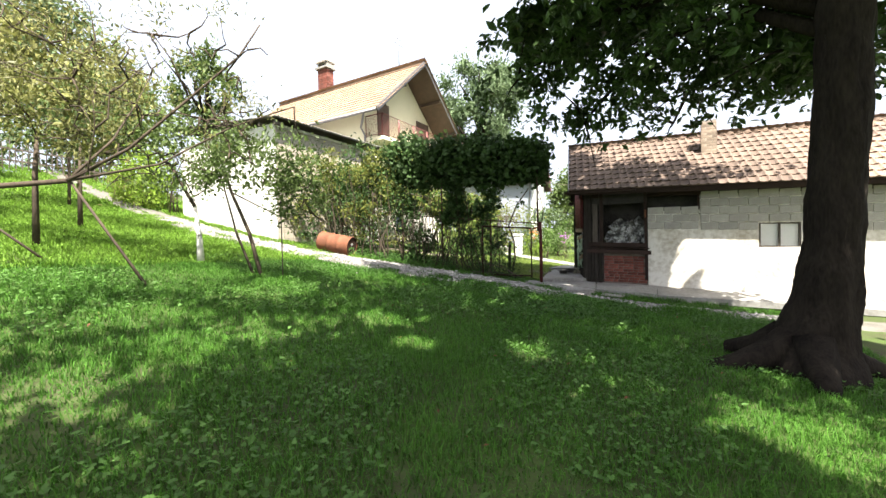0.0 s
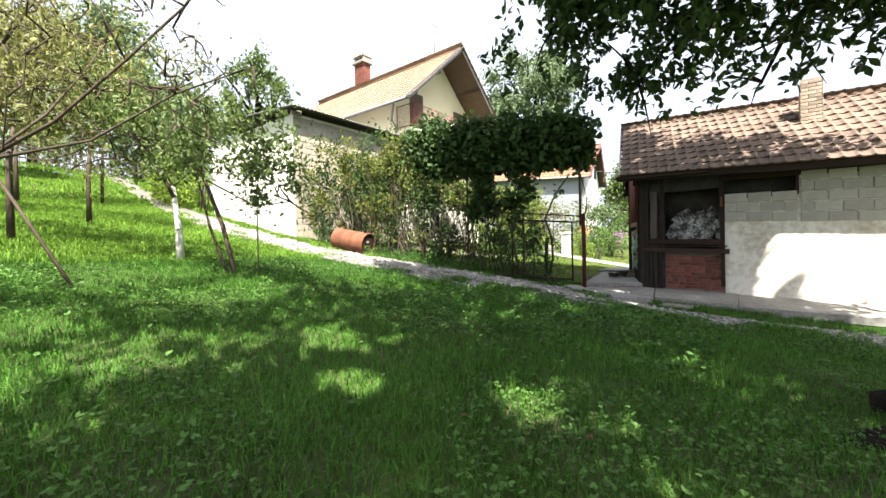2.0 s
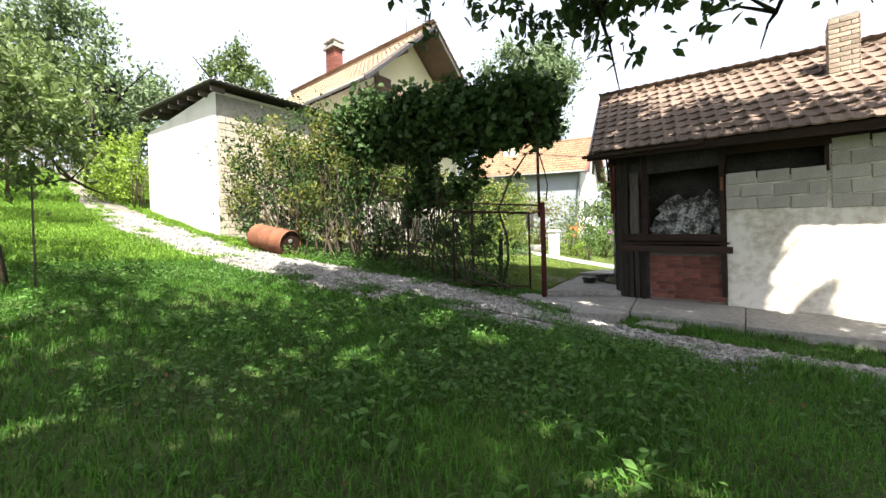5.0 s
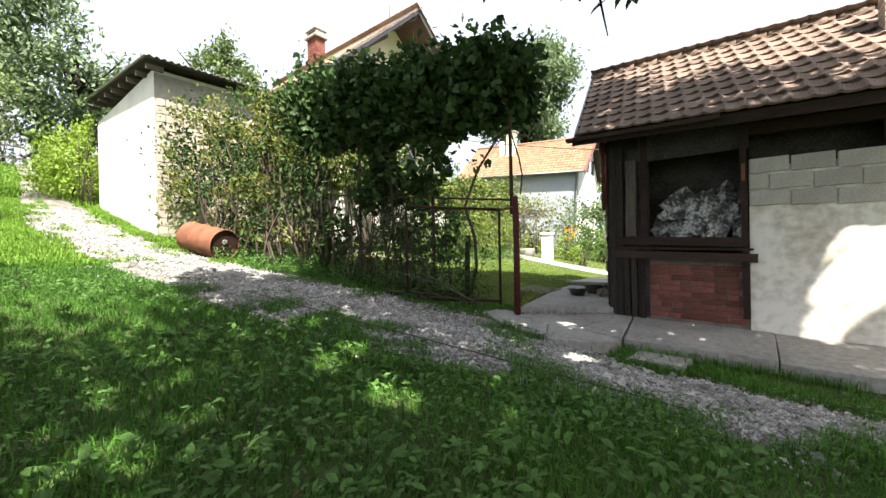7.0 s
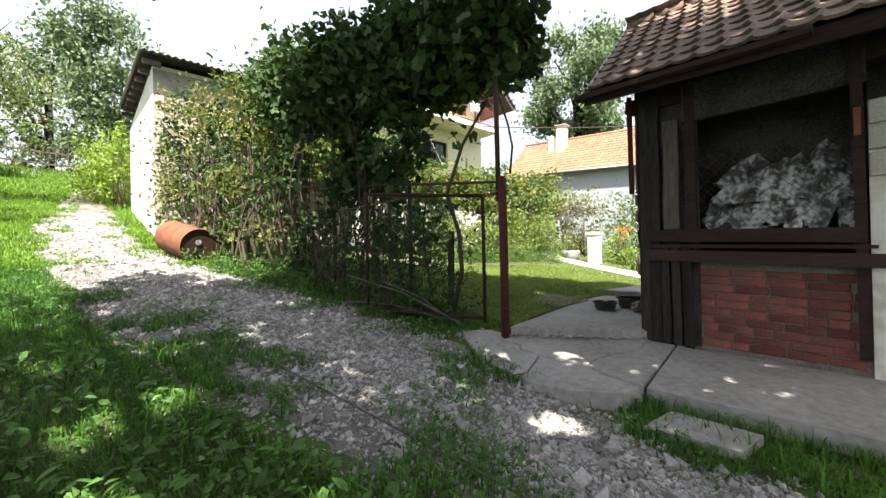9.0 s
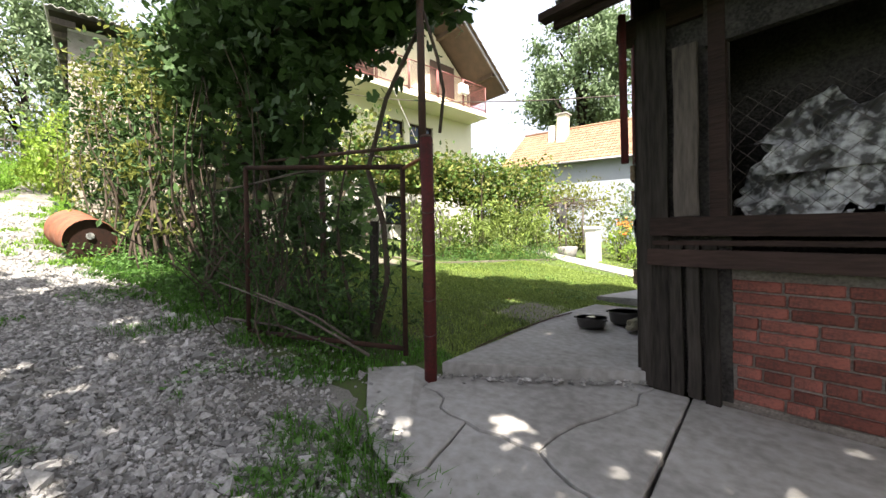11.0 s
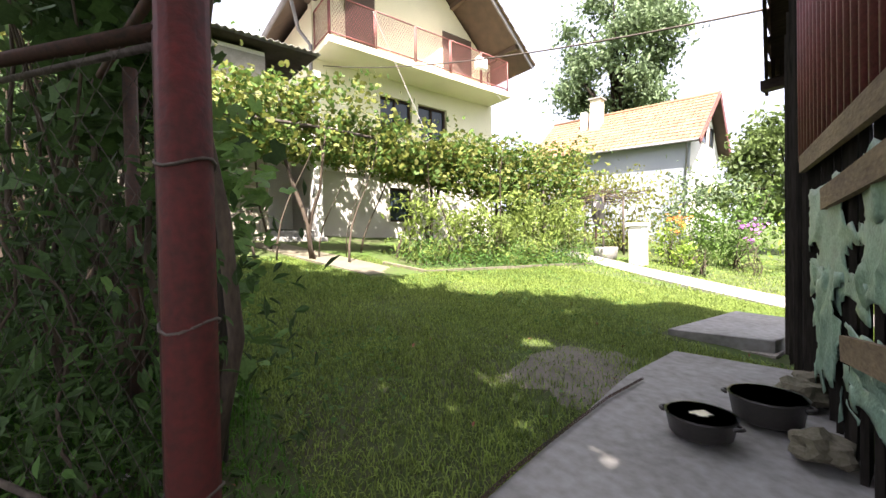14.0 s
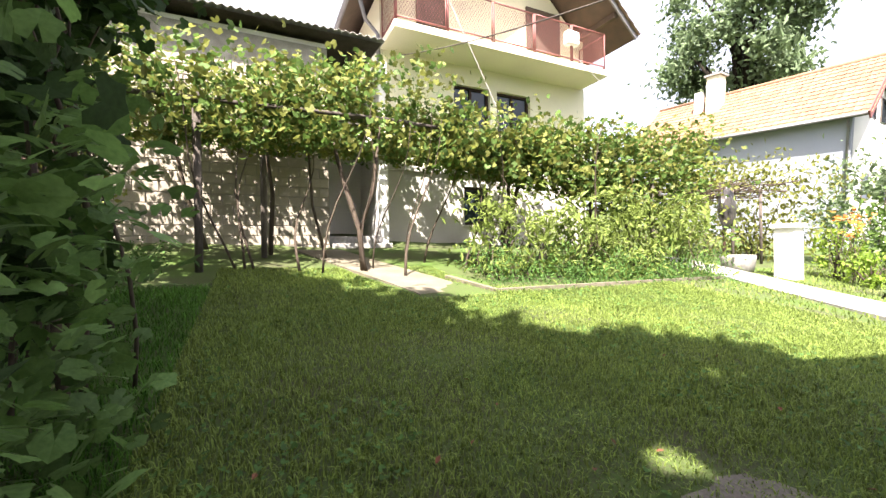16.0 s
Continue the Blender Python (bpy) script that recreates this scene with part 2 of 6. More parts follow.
def tube(bm, pts, radii, n=8, wob=0.0, cap=True):
    """A round bar along points, with a radius for each."""
    pts = [Vector(p) for p in pts]
    if isinstance(radii, (int, float)):
        radii = [radii] * len(pts)
    rings, side = [], None
    for i, p in enumerate(pts):
        ax = (pts[min(i + 1, len(pts) - 1)] - pts[max(i - 1, 0)]).normalized()
        if side is None:
            side = ax.orthogonal().normalized()
        side = (side - ax * side.dot(ax)).normalized()
        other = ax.cross(side)
        ring = []
        for k in range(n):
            a = 2 * math.pi * k / n
            r = radii[i] * (1 + wob * noise.noise(p * 2.5 + Vector((math.cos(a), math.sin(a), 0)) * 1.7))
            ring.append(bm.verts.new(p + (side * math.cos(a) + other * math.sin(a)) * r))
        rings.append(ring)
    for q, r in zip(rings, rings[1:]):
        for k in range(n):
            bm.faces.new((q[k], q[(k + 1) % n], r[(k + 1) % n], r[k])).smooth = True
    if cap:
        bm.faces.new(rings[0][::-1])
        bm.faces.new(rings[-1])
    return bm


def rng_rot(rng, n, tilt):
    """Random turns: any heading, tilted from level by up to about tilt radians."""
    yaw, t, w = rng.uniform(0, 2 * np.pi, n), rng.normal(0, tilt, n), rng.normal(0, tilt, n)
    c, s = np.cos(yaw), np.sin(yaw)
    z = np.zeros(n)
    o = np.ones(n)
    rz = np.stack([c, -s, z, s, c, z, z, z, o], -1).reshape(-1, 3, 3)
    c, s = np.cos(t), np.sin(t)
    rx = np.stack([o, z, z, z, c, -s, z, s, c], -1).reshape(-1, 3, 3)
    c, s = np.cos(w), np.sin(w)
    ry = np.stack([c, z, s, z, o, z, -s, z, c], -1).reshape(-1, 3, 3)
    return rz @ rx @ ry


def lobed(lobes=5, deep=0.35, long=1.0):
    """A leaf as a fan: lobed outline, folded a little along its midrib."""
    vs, n = [(0, 0.05, 0.0)], lobes * 2
    for i in range(n + 1):
        a = -0.75 * math.pi + 1.5 * math.pi * i / n
        r = 0.5 * (1 - deep * (i % 2 == 0))
        x, y = r * math.sin(a), r * math.cos(a) * long + 0.1
        vs.append((x, y, 0.10 * abs(x) - 0.06 * y))
    return np.array(vs), np.array([(0, i + 2, i + 1) for i in range(n)])


def blade_leaf(width=0.4):
    """A pointed oval leaf, folded along its midrib."""
    vs = [(0, -0.5, 0), (0, 0.5, -0.08), (-width / 2, -0.05, 0.07), (width / 2, -0.05, 0.07), (-width / 3, 0.25, 0.03), (width / 3, 0.25, 0.03)]
    return np.array(vs), np.array([(0, 1, 4), (0, 4, 2), (1, 0, 5), (5, 0, 3)])


def vine_shape():
    """A grape leaf: heart-shaped base, five shallow lobes, toothed rim, edges curling down."""
    vs, n = [(0, 0, 0)], 24
    for i in range(n + 1):
        a = -0.91 * math.pi + 1.82 * math.pi * i / n
        r = 0.5 * (0.91 + 0.09 * math.cos(5 * a)) * (1.0 - 0.07 * (i % 2))
        x, y = r * math.sin(a), r * math.cos(a)
        vs.append((x, y, 0.09 * abs(x) - 0.35 * y * y - 0.3 * x * x))
    return np.array(vs), np.array([(0, i + 2, i + 1) for i in range(n)])


GRAPE_FINE = vine_shape()
GRAPE, OVAL, SLIM, ROUND = lobed(5, 0.2), blade_leaf(0.5), blade_leaf(0.32), lobed(3, 0.12)


def leaves(name, pts, sizes, shape, material, parent=None, tilt=0.7, seed=1):
    """Many single leaves in one mesh."""
    rng = np.random.default_rng(seed)
    pts = np.asarray(pts, float)
    n, (vs, fs) = len(pts), shape
    sizes = np.broadcast_to(sizes, (n,)) * rng.uniform(0.65, 1.25, n)
    v = np.einsum("nij,kj->nki", rng_rot(rng, n, tilt), vs) * sizes[:, None, None] + pts[:, None]
    f = (fs[None] + (np.arange(n) * len(vs))[:, None, None]).reshape(-1, 3)
    ob = new(name, arrays(name, v.reshape(-1, 3), f, material))
    if parent:
        ob.parent = parent
    return tagged(ob, kind="stuff")


def cloud(rng, n, centre, radii, clumps=25, clump=0.28):
    """Points in loose clumps through an ellipsoid, denser towards its skin."""
    d = rng.normal(size=(clumps, 3))
    d /= np.linalg.norm(d, axis=1)[:, None]
    c = d * rng.uniform(0.35, 1.0, clumps)[:, None] ** 0.6
    p = c[rng.integers(0, clumps, n)] + rng.normal(0, clump, (n, 3)) * rng.uniform(0.4, 1, (n, 1))
    return p * np.asarray(radii) + np.asarray(centre)


def ground_z(x, y):
    """Height of the ground: it climbs towards -x and falls gently towards +y."""
    x, y = np.asarray(x, float), np.asarray(y, float)
    x = np.where(x < -30, -30, x)
    x = np.where(x > 3, 3 + (x - 3) * 0.15, x)
    x = np.clip(x, -30, 8)
    y = np.clip(y, -4, 26)
    dip = 0.12 * np.exp(-((x + 0.3) ** 2 / 5.0 + (y - 12.5) ** 2 / 1.6))
    z = GC[0] - dip - GC[1] * x + GC[2] * x * x + GC[3] * (y - 10) - GC[4] * x * (y - 10)
    return z


GC = (0.29106, 0.10963, 0.00299, -0.02069, -0.00112)


def gz(x, y):
    return float(ground_z(x, y))


def over(x, y, dz=0.0):
    return (x, y, gz(x, y) + dz)


# ---- setting: ground, track, paving ----
def smooth_axis(lo, near_lo, near_hi, hi, fine):
    inner = np.arange(near_lo, near_hi + 1e-6, fine)
    out = np.geomspace(fine * 2, hi - near_hi, 18)
    left = np.geomspace(fine * 2, near_lo - lo, 18)
    return np.concatenate([(near_lo - left)[::-1], inner, near_hi + out])


def wobble(x, y, f, seed=0):
    return np.array([noise.noise(Vector((a * f, b * f, seed))) for a, b in zip(np.ravel(x), np.ravel(y))]).reshape(np.shape(x))


def make_ground():
    xs, ys = smooth_axis(-600, -14, 8, 600, 0.22), smooth_axis(-600, -1, 27, 600, 0.22)
    X, Y = np.meshgrid(xs, ys)
    Z = ground_z(X, Y)
    Z = Z + 0.035 * wobble(X, Y, 0.8) + 0.012 * wobble(X, Y, 3.0, 5)
    v = np.stack([X, Y, Z], -1).reshape(-1, 3)
    w, h = len(xs), len(ys)
    i = (np.arange(h - 1)[:, None] * w + np.arange(w - 1)[None]).ravel()
    f = np.stack([i, i + 1, i + w + 1, i + w], -1)
    return tagged(new("ground", arrays("ground", v, f, SOIL, True)), "grassy sloping garden ground with bare earthy patches", "ground", kind="structure")


make_ground()
TRACK = [(-60, 11.5), (-25, 10.2), (-18, 9.9), (-12, 9.8), (-9, 10.0), (-6.5, 10.5), (-4, 11.1), (-2, 11.5), (0, 11.75), (2, 11.9), (5, 12.2), (9, 12.6), (30, 14)]
TRACK_W = [0.5, 0.55, 0.7, 0.85, 0.85, 0.95, 1.2, 1.15, 0.75, 0.55, 0.5, 0.5, 0.5]


def track_at(x):
    px = [p[0] for p in TRACK]
    return np.interp(x, px, [p[1] for p in TRACK]), np.interp(x, px, TRACK_W)


def on_track(x, y):
    """1 in the middle of the gravel track, 0 at its edge, below 0 off it."""
    c, w = track_at(x)
    return 1 - np.abs(y - c) / w


def make_track():
    xs = np.concatenate([np.arange(-60, -14, 1.0), np.arange(-14, 9, 0.12), np.arange(9, 30, 1.0)])
    c, w = track_at(xs)
    rows = []
    for k in np.linspace(-1, 1, 15):
        edge = 0.22 * wobble(xs, np.full_like(xs, k), 1.6, 3) if abs(k) == 1 else 0
        y = c + k * w * (1 + edge)
        rows.append(np.stack([xs, y, ground_z(xs, y) + 0.045 * (1 - 0.9 * k * k) + 0.012 * wobble(xs, y, 4, 2) - 0.02 * (abs(k) == 1)], -1))
    v, n = np.concatenate(rows), len(xs)
    i = (np.arange(14)[:, None] * n + np.arange(n - 1)[None]).ravel()
    f = np.stack([i, i + 1, i + n + 1, i + n], -1)
    tagged(new("gravel_track", arrays("gravel_track", v, f, GRAVEL, True)), "pale crushed stone track with weeds along it", "track", kind="structure")


make_track()


def slab(name, corners, z, thick, label, category="paving", material=CONCRETE, clear=0.035):
    """A cast slab over a four- or five-cornered outline, its top following z at each corner."""
    z = [max(v, gz(x, y) + clear) for v, (x, y) in zip(z, corners)]
    bm = bmesh.new()
    top = [bm.verts.new((x, y, zz)) for (x, y), zz in zip(corners, z)]
    low = [bm.verts.new((x, y, zz - thick)) for (x, y), zz in zip(corners, z)]
    n = len(top)
    bm.faces.new(top)
    bm.faces.new(low[::-1])
    for i in range(n):
        bm.faces.new((top[i], low[i], low[(i + 1) % n], top[(i + 1) % n]))
    bmesh.ops.recalc_face_normals(bm, faces=bm.faces[:])
    bmesh.ops.bevel(bm, geom=[e for e in bm.edges if all(v in top for v in e.verts)], offset=0.008, segments=1, affect="EDGES")
    return tagged(part(name, bm, material), label, category, kind="structure")


slab("gate_slab", [(-2.05, 13.3), (-1.0, 14.3), (-1.7, 16.9), (-2.6, 16.7), (-2.55, 15.8)], (0.52, 0.46, 0.49, 0.52, 0.52), 0.2, "worn grey concrete slab at the gate")


def jag(a, b, n, seed, amount=0.05):
    """A crack from a to b as a broken line."""
    g, d = random.Random(seed), Vector((b[0] - a[0], b[1] - a[1]))
    side = Vector((-d.y, d.x)).normalized()
    return [tuple(Vector(a) + d * k / n + side * (g.uniform(-amount, amount) if 0 < k < n else 0)) for k in range(n + 1)]


def apron_piece(corners, lower=0.0, tilt=0.0):
    """A broken piece of the apron, held off its neighbours by the width of a crack."""
    c = sum((Vector(p) for p in corners), Vector((0, 0))) / len(corners)
    ring = [tuple(Vector(p) + (c - Vector(p)).normalized() * 0.0045) for p in corners]
    slab("apron_slab", ring, [0.345 - 0.052 * (x + 0.5) - lower + tilt * (y - c.y) for x, y in ring], 0.14, "cracked grey concrete apron before the gate", clear=0.022)


crack = jag((-2.04, 13.27), (-1.98, 13.06), 2, 1, 0.01)[:-1] + jag((-1.98, 13.06), (-1.45, 12.94), 5, 2) + jag((-1.45, 12.94), (-1.0, 13.0), 4, 3)[1:] + jag((-1.0, 13.0), (-0.505, 12.86), 4, 4)[1:]
cross = jag((-1.45, 12.94), (-1.27, 12.36), 5, 5)
split, turn = 7, 11
short = jag((-1.0, 13.0), (-0.93, 14.28), 7, 6)
apron_piece([(-2.44, 12.9), (-2.28, 13.23)] + crack[:split + 1] + cross[1:] + [(-1.6, 12.4), (-2.0, 12.62)], 0.012)
apron_piece(crack[split:] + [(-0.56, 12.66), (-0.85, 12.42), (-1.1, 12.34)] + cross[:0:-1], 0.022, 0.02)
apron_piece(crack[:turn + 1] + short[1:] + [(-1.1, 14.27)], 0.0)
apron_piece(crack[turn:] + [(-0.72, 14.3)] + short[:0:-1], 0.004)
slab("apron_slab", [(-0.492, 12.91), (0.9, 13.22), (0.885, 14.33), (-0.712, 14.33)], (0.32, 0.22, 0.30, 0.35), 0.14, "cracked concrete apron slab along the shed")
slab("apron_slab", [(0.915, 13.23), (5.2, 13.35), (5.2, 14.33), (0.885, 14.33)], (0.19, 0.06, 0.16, 0.29), 0.14, "concrete apron slab along the shed")
slab("apron_slab", [(5.22, 13.35), (10.0, 13.5), (10.0, 14.3), (5.22, 14.3)], (0.05, 0.0, 0.1, 0.16), 0.14, "concrete apron slab along the shed")
slab("apron_piece", [(-0.35, 12.45), (0.15, 12.55), (0.2, 12.85), (-0.3, 12.8)], (0.22, 0.2, 0.21, 0.23), 0.06, "broken flat piece of concrete in the grass")
slab("raised_slab", [(-2.98, 17.5), (-2.15, 17.75), (-2.0, 19.3), (-2.9, 19.35)], (0.53, 0.51, 0.49, 0.51), 0.15, "raised pale concrete cover slab")
bm = bmesh.new()
box(bm, -2.85, -2.12, 17.65, 19.2, 0.1, 0.39)
tagged(part("slab_footing", bm, MORTAR), "dark concrete footing under the cover slab", "footing", kind="structure")


def strip(name, pts, width, lift, label, thick=0.1):
    """A paved strip along points, laid on the ground."""
    bm = bmesh.new()
    prev = None
    for i, (x, y) in enumerate(pts):
        a, b = Vector(pts[max(i - 1, 0)]), Vector(pts[min(i + 1, len(pts) - 1)])
        d = (b - a).normalized()
        nrm = Vector((-d.y, d.x)) * width / 2
        z = gz(x, y) + lift
        row = [bm.verts.new((x + nrm.x * s, y + nrm.y * s, z + dz)) for s, dz in ((-1, -thick), (-1, 0), (1, 0), (1, -thick))]
        if prev:
            for k in range(3):
                bm.faces.new((prev[k], row[k], row[k + 1], prev[k + 1]))
        prev = row
    bmesh.ops.recalc_face_normals(bm, faces=bm.faces[:])
    return tagged(part(name, bm, KERB if name == "yard_pavement" else CONCRETE), label, "path", kind="structure")


strip("garden_path", [(-9.6, 24.6), (-8.2, 24.1), (-7.0, 23.5), (-5.8, 22.9), (-4.6, 22.35), (-3.4, 21.8), (-1.6, 21.0)], 0.85, 0.06, "pale concrete garden path across the lawn")
strip("yard_pavement", [(-10.4, 15.2), (-9.0, 15.7), (-7.6, 16.2), (-6.9, 16.4)], 0.95, 0.012, "worn concrete paving before the house door")


# ---- the shed ----
def shed_z(x):
    """The old shed has sagged towards +x."""
    return -0.04 * (x + 1.4)


def skew(y):
    """The gable end of the shed is not square: it runs out towards -x."""
    return -0.21 * (y - 14.34)


SHED = thing("shed", "old block and timber shed with tiled roof and brick chimney", "shed", at=(1.5, 16.2, 0.2))
SY, SX0, SX1 = 14.34, -1.03, 9.0
EAVE_Y, EAVE_Z, RIDGE_Y, RIDGE_Z, BACK_Y, BACK_Z = 13.88, 3.08, 16.15, 4.78, 18.45, 3.1


def keep(ob, parent):
    """Makes ob a child of parent, where it stands."""
    ob.parent = parent
    ob.matrix_parent_inverse = Matrix() if parent.parent else Matrix.Translation(-parent.location)
    return ob


def sp(name, bm, material, label="", parent=None):
    return keep(part(name, bm, material, None, label), parent or SHED)


FRONT = sp("front_wall", box(bmesh.new(), 0.66, 1.88, SY, SY + 0.2, 0.0, 2.36), PLASTER, "patched whitewashed block wall")
for x0, x1, z0, z1 in ((1.88, 3.1, 0.0, 2.9), (3.9, SX1, -0.2, 2.78), (3.1, 3.9, -0.2, 1.34), (3.1, 3.9, 1.94, 2.85)):
    sp("front_wall", box(bmesh.new(), x0, x1, SY, SY + 0.2, z0, z1), PLASTER, "patched whitewashed block wall")
# added dark sheets that stand for the shade in the openings
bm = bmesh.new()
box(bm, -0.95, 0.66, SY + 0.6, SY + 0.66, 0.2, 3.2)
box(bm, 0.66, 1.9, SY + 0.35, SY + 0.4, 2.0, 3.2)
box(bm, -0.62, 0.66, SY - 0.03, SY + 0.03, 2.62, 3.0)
sp("shade_lining", bm, DARK, "near-black lining coloured for the shade inside the opening")
bm = bmesh.new()
box(bm, SX1 - 0.2, SX1, SY + 0.2, 18.1, -0.2, 3.0)
box(bm, SX0, SX1, 18.0, 18.2, -0.1, 2.95)
sp("back_wall", bm, BLOCK)
# blocks
bm = bmesh.new()
box(bm, 0, 0.38, -0.02, 0.02, 0, 0.185, 0.008)
block_mesh = part("block", bm, BLOCK)
block_data = block_mesh.data
bpy.data.objects.remove(block_mesh)
rnd = random.Random(3)


def blocks(x0, x1, z0, z1, parent, y=SY - 0.008, rot=0.0, data=None, origin=None, step=(0.4, 0.205), cover=None):
    row, z = 0, z0
    while z < z1 - 0.08:
        x = x0 - (0.2 if row % 2 else 0.0)
        while x < x1:
            a, b = max(x, x0), min(x + step[0] - 0.015, x1)
            if b - a > 0.08 and not (cover and cover(a, z)):
                ob = new("block", block_data)
                ob.scale = ((b - a) / 0.38, 1, 1)
                p = Matrix.Translation((a, y + rnd.uniform(-0.006, 0.006), z + shed_z(a) + rnd.uniform(-0.004, 0.004)))
                ob.matrix_world = p @ Matrix.Diagonal((*ob.scale, 1))
                keep(ob, parent)
            x += step[0]
        z, row = z + step[1], row + 1


blocks(0.66, 1.86, 1.96, 2.48, FRONT)
blocks(1.9, 6.4, 1.95, 2.9, FRONT, cover=lambda x, z: 2.7 < x < 3.9 and z < 2.0)
# brick panel
bm = bmesh.new()
box(bm, -0.56, 0.72, SY + 0.03, SY + 0.25, 0.1, 1.26)
sp("brick_backing", bm, SOOTY, "mortar bed behind the bricks")
bm = bmesh.new()
box(bm, 0, 0.25, 0, 0.06, 0, 0.066, 0.006)
tmp = part("brick", bm, BRICK)
brick_data = tmp.data
bpy.data.objects.remove(tmp)
PANEL = sp("brick_panel", box(bmesh.new(), -0.5, 0.62, SY + 0.02, SY + 0.05, 0.30, 0.36), SOOTY)
for row in range(10):
    z, x = 0.37 + row * 0.0765, -0.5 - (0.13 if row % 2 else 0.0) + rnd.uniform(-0.03, 0.03)
    while x < 0.60:
        w = rnd.choice((0.25, 0.25, 0.25, 0.12))
        a, b = max(x, -0.5), min(x + w, 0.62 + 0.04 * math.sin(row * 2.1))
        if b - a > 0.05:
            ob = new("brick", brick_data)
            ob.matrix_world = pose(a, SY + 0.012 + rnd.uniform(-0.006, 0.008), z - 0.03 * a, 0, rnd.uniform(-0.6, 0.6) + 1.6, 0) @ Matrix.Diagonal(((b - a) / 0.25, 1, rnd.uniform(0.95, 1.0), 1))
            keep(ob, PANEL)
        x += w + 0.012
# boards, rails, jambs
for x, w, z0, z1, y in ((-1.04, 0.10, 0.36, 2.95, -0.02), (-0.95, 0.12, 0.36, 2.95, -0.035), (-0.80, 0.15, 1.54, 2.66, -0.05), (-0.83, 0.085, 0.36, 1.36, -0.05), (-0.73, 0.085, 0.36, 1.36, -0.05), (-0.63, 0.09, 0.34, 1.36, -0.055)):
    bm = beam(bmesh.new(), (x + w / 2, SY + y, z0), (x + w / 2 + rnd.uniform(-0.01, 0.01), SY + y, z1), w - 0.012, 0.03, 0.006)
    bmesh.ops.subdivide_edges(bm, edges=[e for e in bm.edges if abs(e.verts[0].co.z - e.verts[1].co.z) > 0.5], cuts=8)
    for v in bm.verts:
        v.co += Vector((noise.noise(v.co * 3), 0.3 * noise.noise(v.co * 5), 0)) * 0.012
    # the upper board gets paler wood: the light on it is in its colour
    sp("board", bm, WOOD if z0 > 1.5 else SHEDWOOD)
for z0, h, y, x0, x1 in ((1.475, 0.12, -0.085, -0.93, 0.64), (1.27, 0.11, -0.085, -0.95, 0.74)):
    sp("rail", beam(bmesh.new(), (x0, SY + y, z0 + 0.01), (x1, SY + y, z0 - 0.05), 0.05, h), DARKWOOD)
sp("shelf_board", beam(bmesh.new(), (-0.93, SY - 0.03, 1.375), (0.7, SY - 0.03, 1.33), 0.09, 0.03), DARKWOOD)
sp("jamb", beam(bmesh.new(), (-0.55, SY - 0.01, 1.5), (-0.55, SY - 0.01, 3.0), 0.09, 0.07), DARKWOOD)
sp("jamb", beam(bmesh.new(), (0.62, SY - 0.02, 0.45), (0.60, SY - 0.02, 3.0), 0.07, 0.09), DARKWOOD)
sp("jamb", beam(bmesh.new(), (1.88, SY + 0.05, 2.2), (1.88, SY + 0.05, 3.0), 0.1, 0.1), DARKWOOD)
sp("hinge_plate", box(bmesh.new(), 0.585, 0.625, SY - 0.075, SY - 0.06, 2.2, 2.42), RUST)
# lintel beam and fascia under the eave
sp("wall_plate", beam(bmesh.new(), (SX0 - 0.15, SY + 0.05, 2.93), (SX1, SY + 0.05, 2.93 - 0.4), 0.14, 0.14), DARKWOOD)
sp("fascia", beam(bmesh.new(), (-1.44, EAVE_Y + 0.03, 3.0), (SX1 + 0.2, EAVE_Y + 0.03, 3.0 + shed_z(SX1)), 0.035, 0.13), DARKWOOD)
sp("gutter", beam(bmesh.new(), (-1.5, EAVE_Y - 0.05, 3.0), (0.4, EAVE_Y - 0.05, 2.95), 0.09, 0.05), DARKWOOD)
for k in range(14):
    x = -1.2 + k * 0.75
    sp("rafter", beam(bmesh.new(), (x, EAVE_Y + 0.08, 3.0 + shed_z(x)), (x, RIDGE_Y, RIDGE_Z - 0.12 + shed_z(x)), 0.07, 0.1), DARKWOOD)
    sp("rafter", beam(bmesh.new(), (x, BACK_Y - 0.08, BACK_Z - 0.04 + shed_z(x)), (x, RIDGE_Y, RIDGE_Z - 0.12 + shed_z(x)), 0.07, 0.1), DARKWOOD)


def roof_deck():
    bm = bmesh.new()
    for (y0, z0), (y1, z1) in (((EAVE_Y + 0.06, EAVE_Z - 0.03), (RIDGE_Y, RIDGE_Z - 0.05)), ((RIDGE_Y, RIDGE_Z - 0.05), (BACK_Y, BACK_Z - 0.03))):
        q = [bm.verts.new((x, y, z + shed_z(x) + d)) for d in (0, -0.03) for x, y, z in ((-1.44 + skew(y0), y0, z0), (SX1 + 0.2, y0, z0), (SX1 + 0.2, y1, z1), (-1.44 + skew(y1), y1, z1))]
        for f in ((0, 1, 2, 3), (7, 6, 5, 4), (0, 4, 5, 1), (1, 5, 6, 2), (2, 6, 7, 3), (3, 7, 4, 0)):
            bm.faces.new([q[i] for i in f])
    return bm


ROOF = sp("roof", roof_deck(), DARKWOOD, "moss-stained interlocking clay tile roof")


